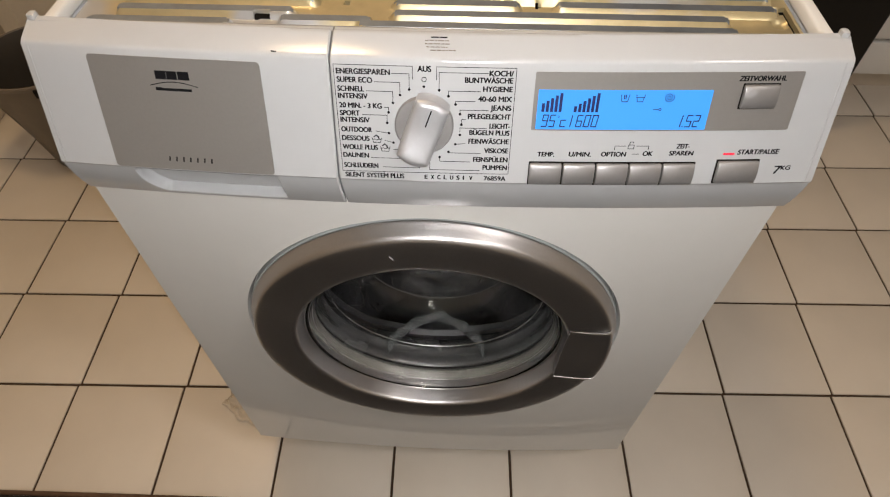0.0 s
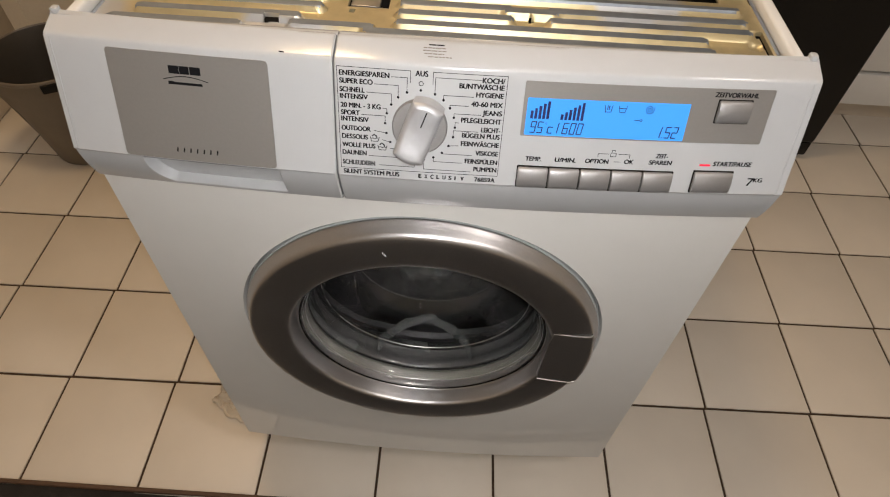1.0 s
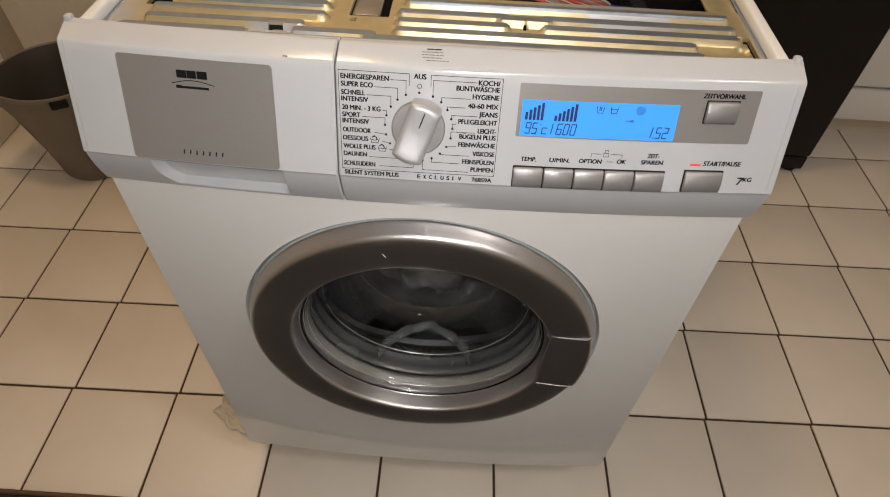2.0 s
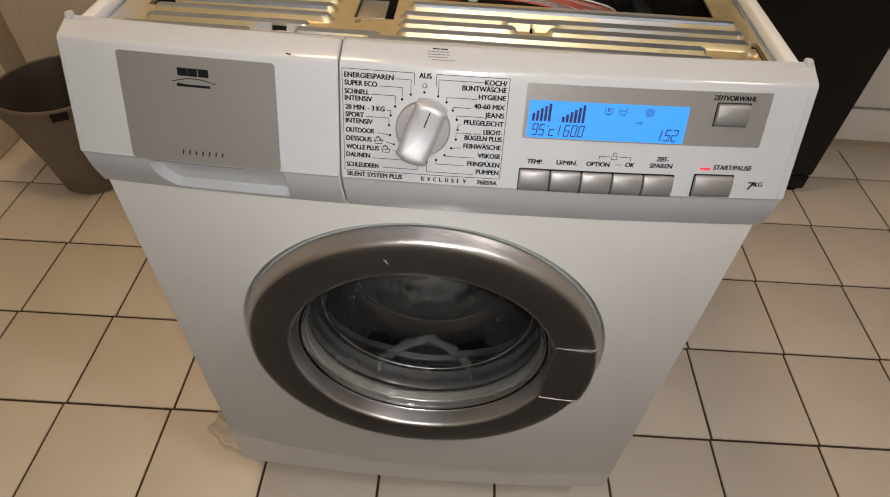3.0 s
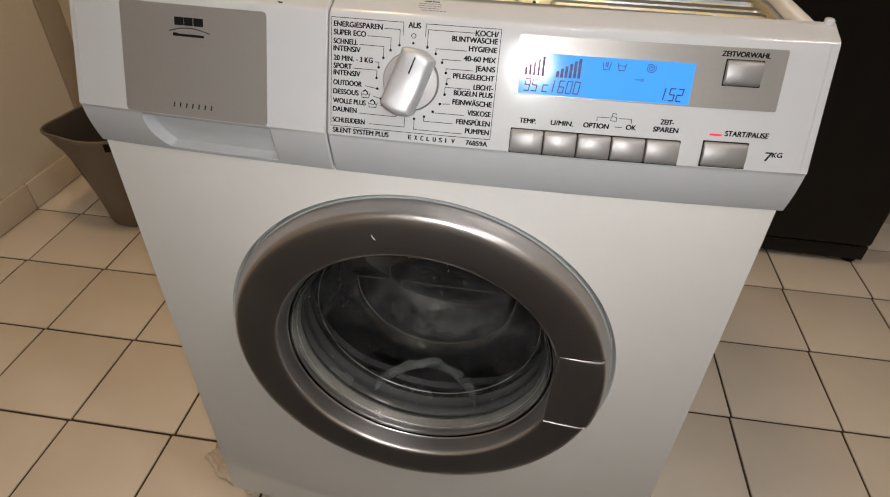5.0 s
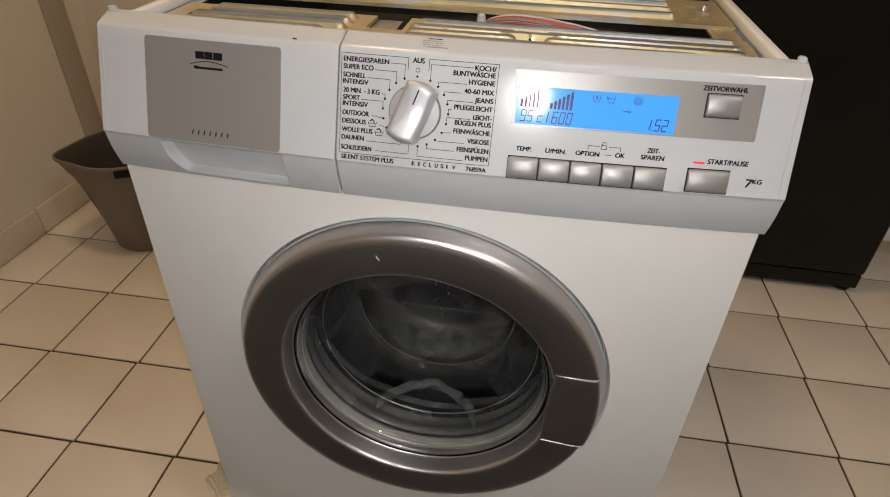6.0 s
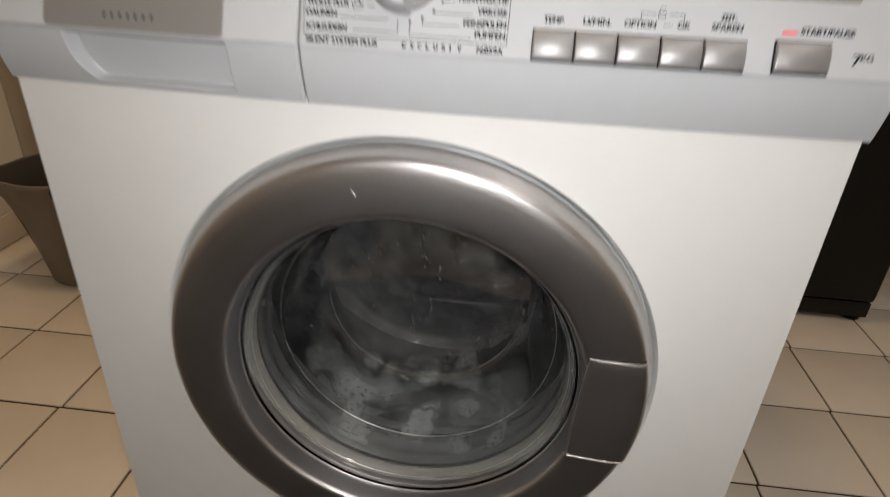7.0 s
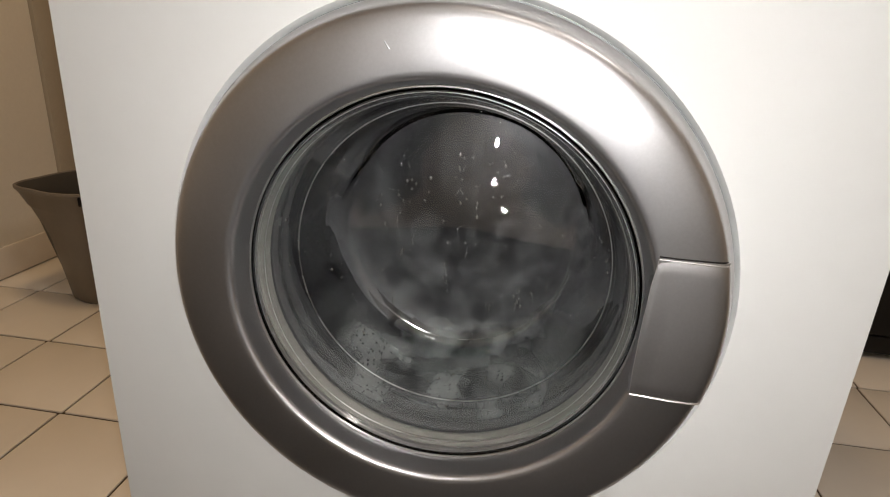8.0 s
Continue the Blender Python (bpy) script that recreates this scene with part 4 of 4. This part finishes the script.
def bucket():
    ob = empty("bucket", (-0.938, 0.775, 0))
    tagged(ob, "taupe plastic mop bucket with a pouring lip, on the tiles", "bucket")

    def radius(a, r, high):
        spout = math.exp(-((a - radians(214)) / 0.34) ** 2)
        return r + 0.030 * spout * smooth(0.16, 0.275, high)

    rows = []
    for k in range(72):
        a = 2 * math.pi * k / 72
        prof = [(0.0, 0.0), (0.080, 0.0), (0.086, 0.006), (0.108, 0.15), (0.118, 0.228), (0.121, 0.232), (0.126, 0.262), (0.130, 0.268), (0.1325, 0.272), (0.1315, 0.277), (0.128, 0.278), (0.1265, 0.275)]
        rows.append([(radius(a, r, h) * math.cos(a), radius(a, r, h) * math.sin(a), h) for r, h in prof])
    bm = grid(rows, True)
    bmesh.ops.remove_doubles(bm, verts=bm.verts, dist=1e-5)
    part("shell", bm, BUCKET, ob)
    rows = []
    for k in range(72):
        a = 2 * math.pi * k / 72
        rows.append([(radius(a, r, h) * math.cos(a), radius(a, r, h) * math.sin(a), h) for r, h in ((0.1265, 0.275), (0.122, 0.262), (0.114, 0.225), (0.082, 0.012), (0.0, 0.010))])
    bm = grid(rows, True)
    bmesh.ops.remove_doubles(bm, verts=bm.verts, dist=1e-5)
    part("inside", bm, BUCKET_SHADE, ob, "inside of the bucket, shade put into its colour")
    for a in (radians(300), radians(120)):
        lug = part("handle_lug", box(-0.018, 0.018, -0.006, 0.006, -0.010, 0.010, 0.003), BLACK, ob, "dark handle mount")
        lug.matrix_basis = Matrix.Translation((0.131 * math.cos(a), 0.131 * math.sin(a), 0.262)) @ Matrix.Rotation(a - math.pi / 2, 4, "Z")
    return ob


bucket()

# ---------- black appliance ----------


def fridge():
    ob = empty("refrigerator", (0.665, 0.90, 0))
    tagged(ob, "glossy black freestanding refrigerator on short feet", "refrigerator")
    part("body", box(-0.30, 0.30, 0.045, 0.23, 0.035, 1.75, 0.006), BLACK, ob)
    part("door", box(-0.30, 0.30, 0.0, 0.042, 0.058, 1.74, 0.008, 3), BLACK, ob, "black door")
    part("kick_panel", box(-0.298, 0.298, 0.004, 0.042, 0.014, 0.055, 0.003), BLACK, ob)
    for x in (-0.27, 0.275):
        for y in (0.03, 0.20):
            part("foot", lathe([(0, 0), (0.018, 0), (0.020, 0.006), (0.012, 0.012), (0.011, 0.032), (0, 0.032)], (x, y, 0), 20, False, "z"), BLACK, ob)
    return ob


fridge()

# ---------- white kitchen front beyond it ----------


def cabinet():
    ob = empty("kitchen_cabinet", (0.985, 1.08, 0))
    tagged(ob, "white kitchen base cabinet with drawers over a pale plinth", "cabinet")
    part("plinth", box(0.0, 1.11, 0.038, 0.054, 0.0, 0.060, 0.001), SKIRT, ob, "pale tiled plinth")
    part("body", box(0.0, 1.11, 0.020, 0.055, 0.062, 0.86, 0.001), WHITE, ob)
    for z0, z1 in ((0.064, 0.160), (0.172, 0.42), (0.432, 0.85)):
        part("drawer", box(0.004, 1.10, 0.0, 0.019, z0, z1, 0.002), WHITE, ob, "white drawer front")
    return ob


cabinet()

# ---------- skirting, rug, cloth ----------
skirting = part("baseboard", box(LEFT - 0.001, LEFT + 0.003, FRONT, BACK, 0.0, 0.078), GROUT, None, "", False)
tagged(skirting, "row of pale skirting tiles along the wall", "baseboard", "", "structure")
for k in range(14):
    y = 0.721 - 0.2058 * 6 + 0.2058 * k
    y0, y1 = y + 0.0015, min(y + 0.2043, BACK - 0.002)
    if y1 - y0 > 0.02:
        part("tile", box(LEFT + 0.001, LEFT + 0.010, y0, y1, 0.003, 0.080, 0.0015), SKIRT, skirting)
back_skirt = part("baseboard_north", box(LEFT + 0.012, 0.98, BACK - 0.009, BACK + 0.001, 0.0, 0.08, 0.001), SKIRT)
tagged(back_skirt, "pale tiled skirting along the back wall", "baseboard", "", "structure")

rug = part("rug", grid([[(x, y, 0.004 + 0.002 * noise.noise((x * 9, y * 9, 0)) * (y < -0.09)) for y in [-0.088 - 0.05 * j for j in range(41)]] for x in [-1.2 + 0.05 * i for i in range(66)]]), RUG)
rug.modifiers.new("thick", "SOLIDIFY").thickness = 0.004
tagged(rug, "dark short-pile rug with a brown bound edge", "rug")
part("binding", tube([(-1.2 + 0.05 * i, -0.083 + 0.012 * (-1.2 + 0.05 * i + 0.6) * 0.6, 0.0045) for i in range(66)], 0.0042, 8), EDGE, rug, "brown bound edge")


def cloth():
    """A thin rag in folds, with a rolled hem along its outer side."""
    def at(f, v):
        cx, cy = -0.394 + 0.134 * f, 0.104 - 0.050 * f
        wide = 0.9 + 0.5 * math.sin(math.pi * f) + 0.3 * noise.noise((f * 5, 2, 7))
        fold = abs(noise.noise((f * 5 + v * 3, v * 6, 3))) + 0.5 * abs(noise.noise((f * 13, v * 11, 8)))
        return Vector((cx + 0.032 * (v - 0.35) * wide + 0.006 * noise.noise((f * 9, v * 4, 1)), cy + 0.050 * (v - 0.35) * wide + 0.009 * noise.noise((f * 7, v * 3, 5)), 0.0045 + 0.022 * fold * math.sin(math.pi * (0.08 + 0.9 * v)) ** 0.7))

    ob = part("floor_cloth", grid([[at(i / 55, j / 25) for j in range(26)] for i in range(56)]), CLOTH)
    ob.modifiers.new("thick", "SOLIDIFY").thickness = 0.002
    part("hem", tube([at(i / 70, 0.0) + Vector((0, 0, 0.0006)) for i in range(71)], 0.0034, 8), CLOTH, ob, "rolled hem")
    return tagged(ob, "crumpled pale cloth tucked against the machine's foot", "cloth")


cloth()

# ---------- floor tiles ----------
TURN_F = radians(1.1)
tile_mesh = None
e1, e2 = Vector((0.2045, 0.0047, 0)), Vector((0.0007, 0.2057, 0))
for i in range(-9, 8):
    for j in range(-2, 5):
        c = Vector((0.5348, 0.1453, 0)) + e1 * (i + 0.5) + e2 * (j + 0.5)
        if not (LEFT - 0.09 < c.x < RIGHT + 0.08):
            continue
        if tile_mesh is None:
            t = part("tile", box(-0.1000, 0.1000, -0.1003, 0.1003, -0.010, 0.0, 0.0012), TILE, floor)
            tile_mesh = t.data
        else:
            t = new("tile", tile_mesh)
            t.parent = floor
        random.seed(i * 31 + j)
        t.matrix_basis = Matrix.Translation(c + Vector((0, 0, random.uniform(-0.0003, 0)))) @ Matrix.Rotation(TURN_F + radians(random.uniform(-0.12, 0.12)), 4, "Z")

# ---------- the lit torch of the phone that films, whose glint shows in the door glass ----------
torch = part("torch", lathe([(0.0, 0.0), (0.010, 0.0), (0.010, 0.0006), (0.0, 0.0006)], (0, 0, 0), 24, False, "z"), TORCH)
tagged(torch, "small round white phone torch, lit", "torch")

# ---------- what moves ----------


def drum_angle(t):
    """Degrees turned: at rest to 6.15 s, then gathering speed."""
    if t < 6.15:
        return 0.0
    u = t - 6.15
    return 200 * u * u if u < 0.6 else 72 + 240 * (u - 0.6)


def motions():
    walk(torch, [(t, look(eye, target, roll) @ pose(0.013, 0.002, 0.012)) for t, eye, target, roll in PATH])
    times = [0.0, 6.1] + [6.15 + 0.1 * k for k in range(19)]
    walk(drum, [(min(t, 8.0), pose(DX, 0, DZ, 0, drum_angle(t), 0)) for t in times])
    walk(arch, [(t, pose(DX, back, DZ - drop, 0, 0, 0)) for t, back, drop in ((0.0, 0, 0), (6.2, 0, 0), (6.35, 0.012, 0.008), (6.5, 0.035, 0.035), (6.65, 0.060, 0.090), (6.8, 0.060, 0.135), (8.0, 0.060, 0.140))])
    walk(churn, [(t, pose(DX, 0.0, DZ - drop, 0, turn, 0)) for t, drop, turn in ((0.0, 0.075, 0), (6.35, 0.075, 0), (6.6, 0.030, -8), (6.85, 0.002, -4), (7.2, 0.0, 5), (7.6, 0.001, -3), (8.0, 0.0, 3))])
    walk(stream, [(t, pose(0.003, 0.165, DZ + up, 0, 0, 0)) for t, up in ((0.0, 0.15), (6.9, 0.15), (7.1, 0.10), (7.3, 0.0), (8.0, 0.0))])
    beat = [0.0, 6.2, 6.4, 6.6, 6.8, 7.0, 7.2, 7.4, 7.6, 7.8, 8.0]
    for k, ob in enumerate(CLUMPS):
        rows = []
        for t in beat:
            u = max(0.0, t - 6.3)
            rise = min(1.0, u / 0.5)
            ph = k * 1.35 + u * (3.1 + 0.4 * k)
            x = (-0.075 + 0.036 * k) * (0.6 + 0.4 * rise) + rise * 0.018 * math.cos(ph)
            z = 0.243 + rise * (0.077 + 0.016 * math.sin(ph * 1.3))
            rows.append((t, pose(x, 0.255 - 0.123 * rise + 0.006 * k, z, 0, 25 * rise * math.sin(ph), 0)))
        walk(ob, rows)
    for k, ob in enumerate(SWIRLS):
        rows = []
        for t in beat:
            u = max(0.0, t - 6.3)
            rise = min(1.0, u / 0.5)
            rows.append((t, pose(DX, 0.31 - 0.145 * rise + 0.02 * k, DZ - 0.01, 0, (40 - 30 * k) * (1 - rise) + rise * (22 * math.sin(2.6 * u + 2 * k)), 0)))
        walk(ob, rows)


motions()
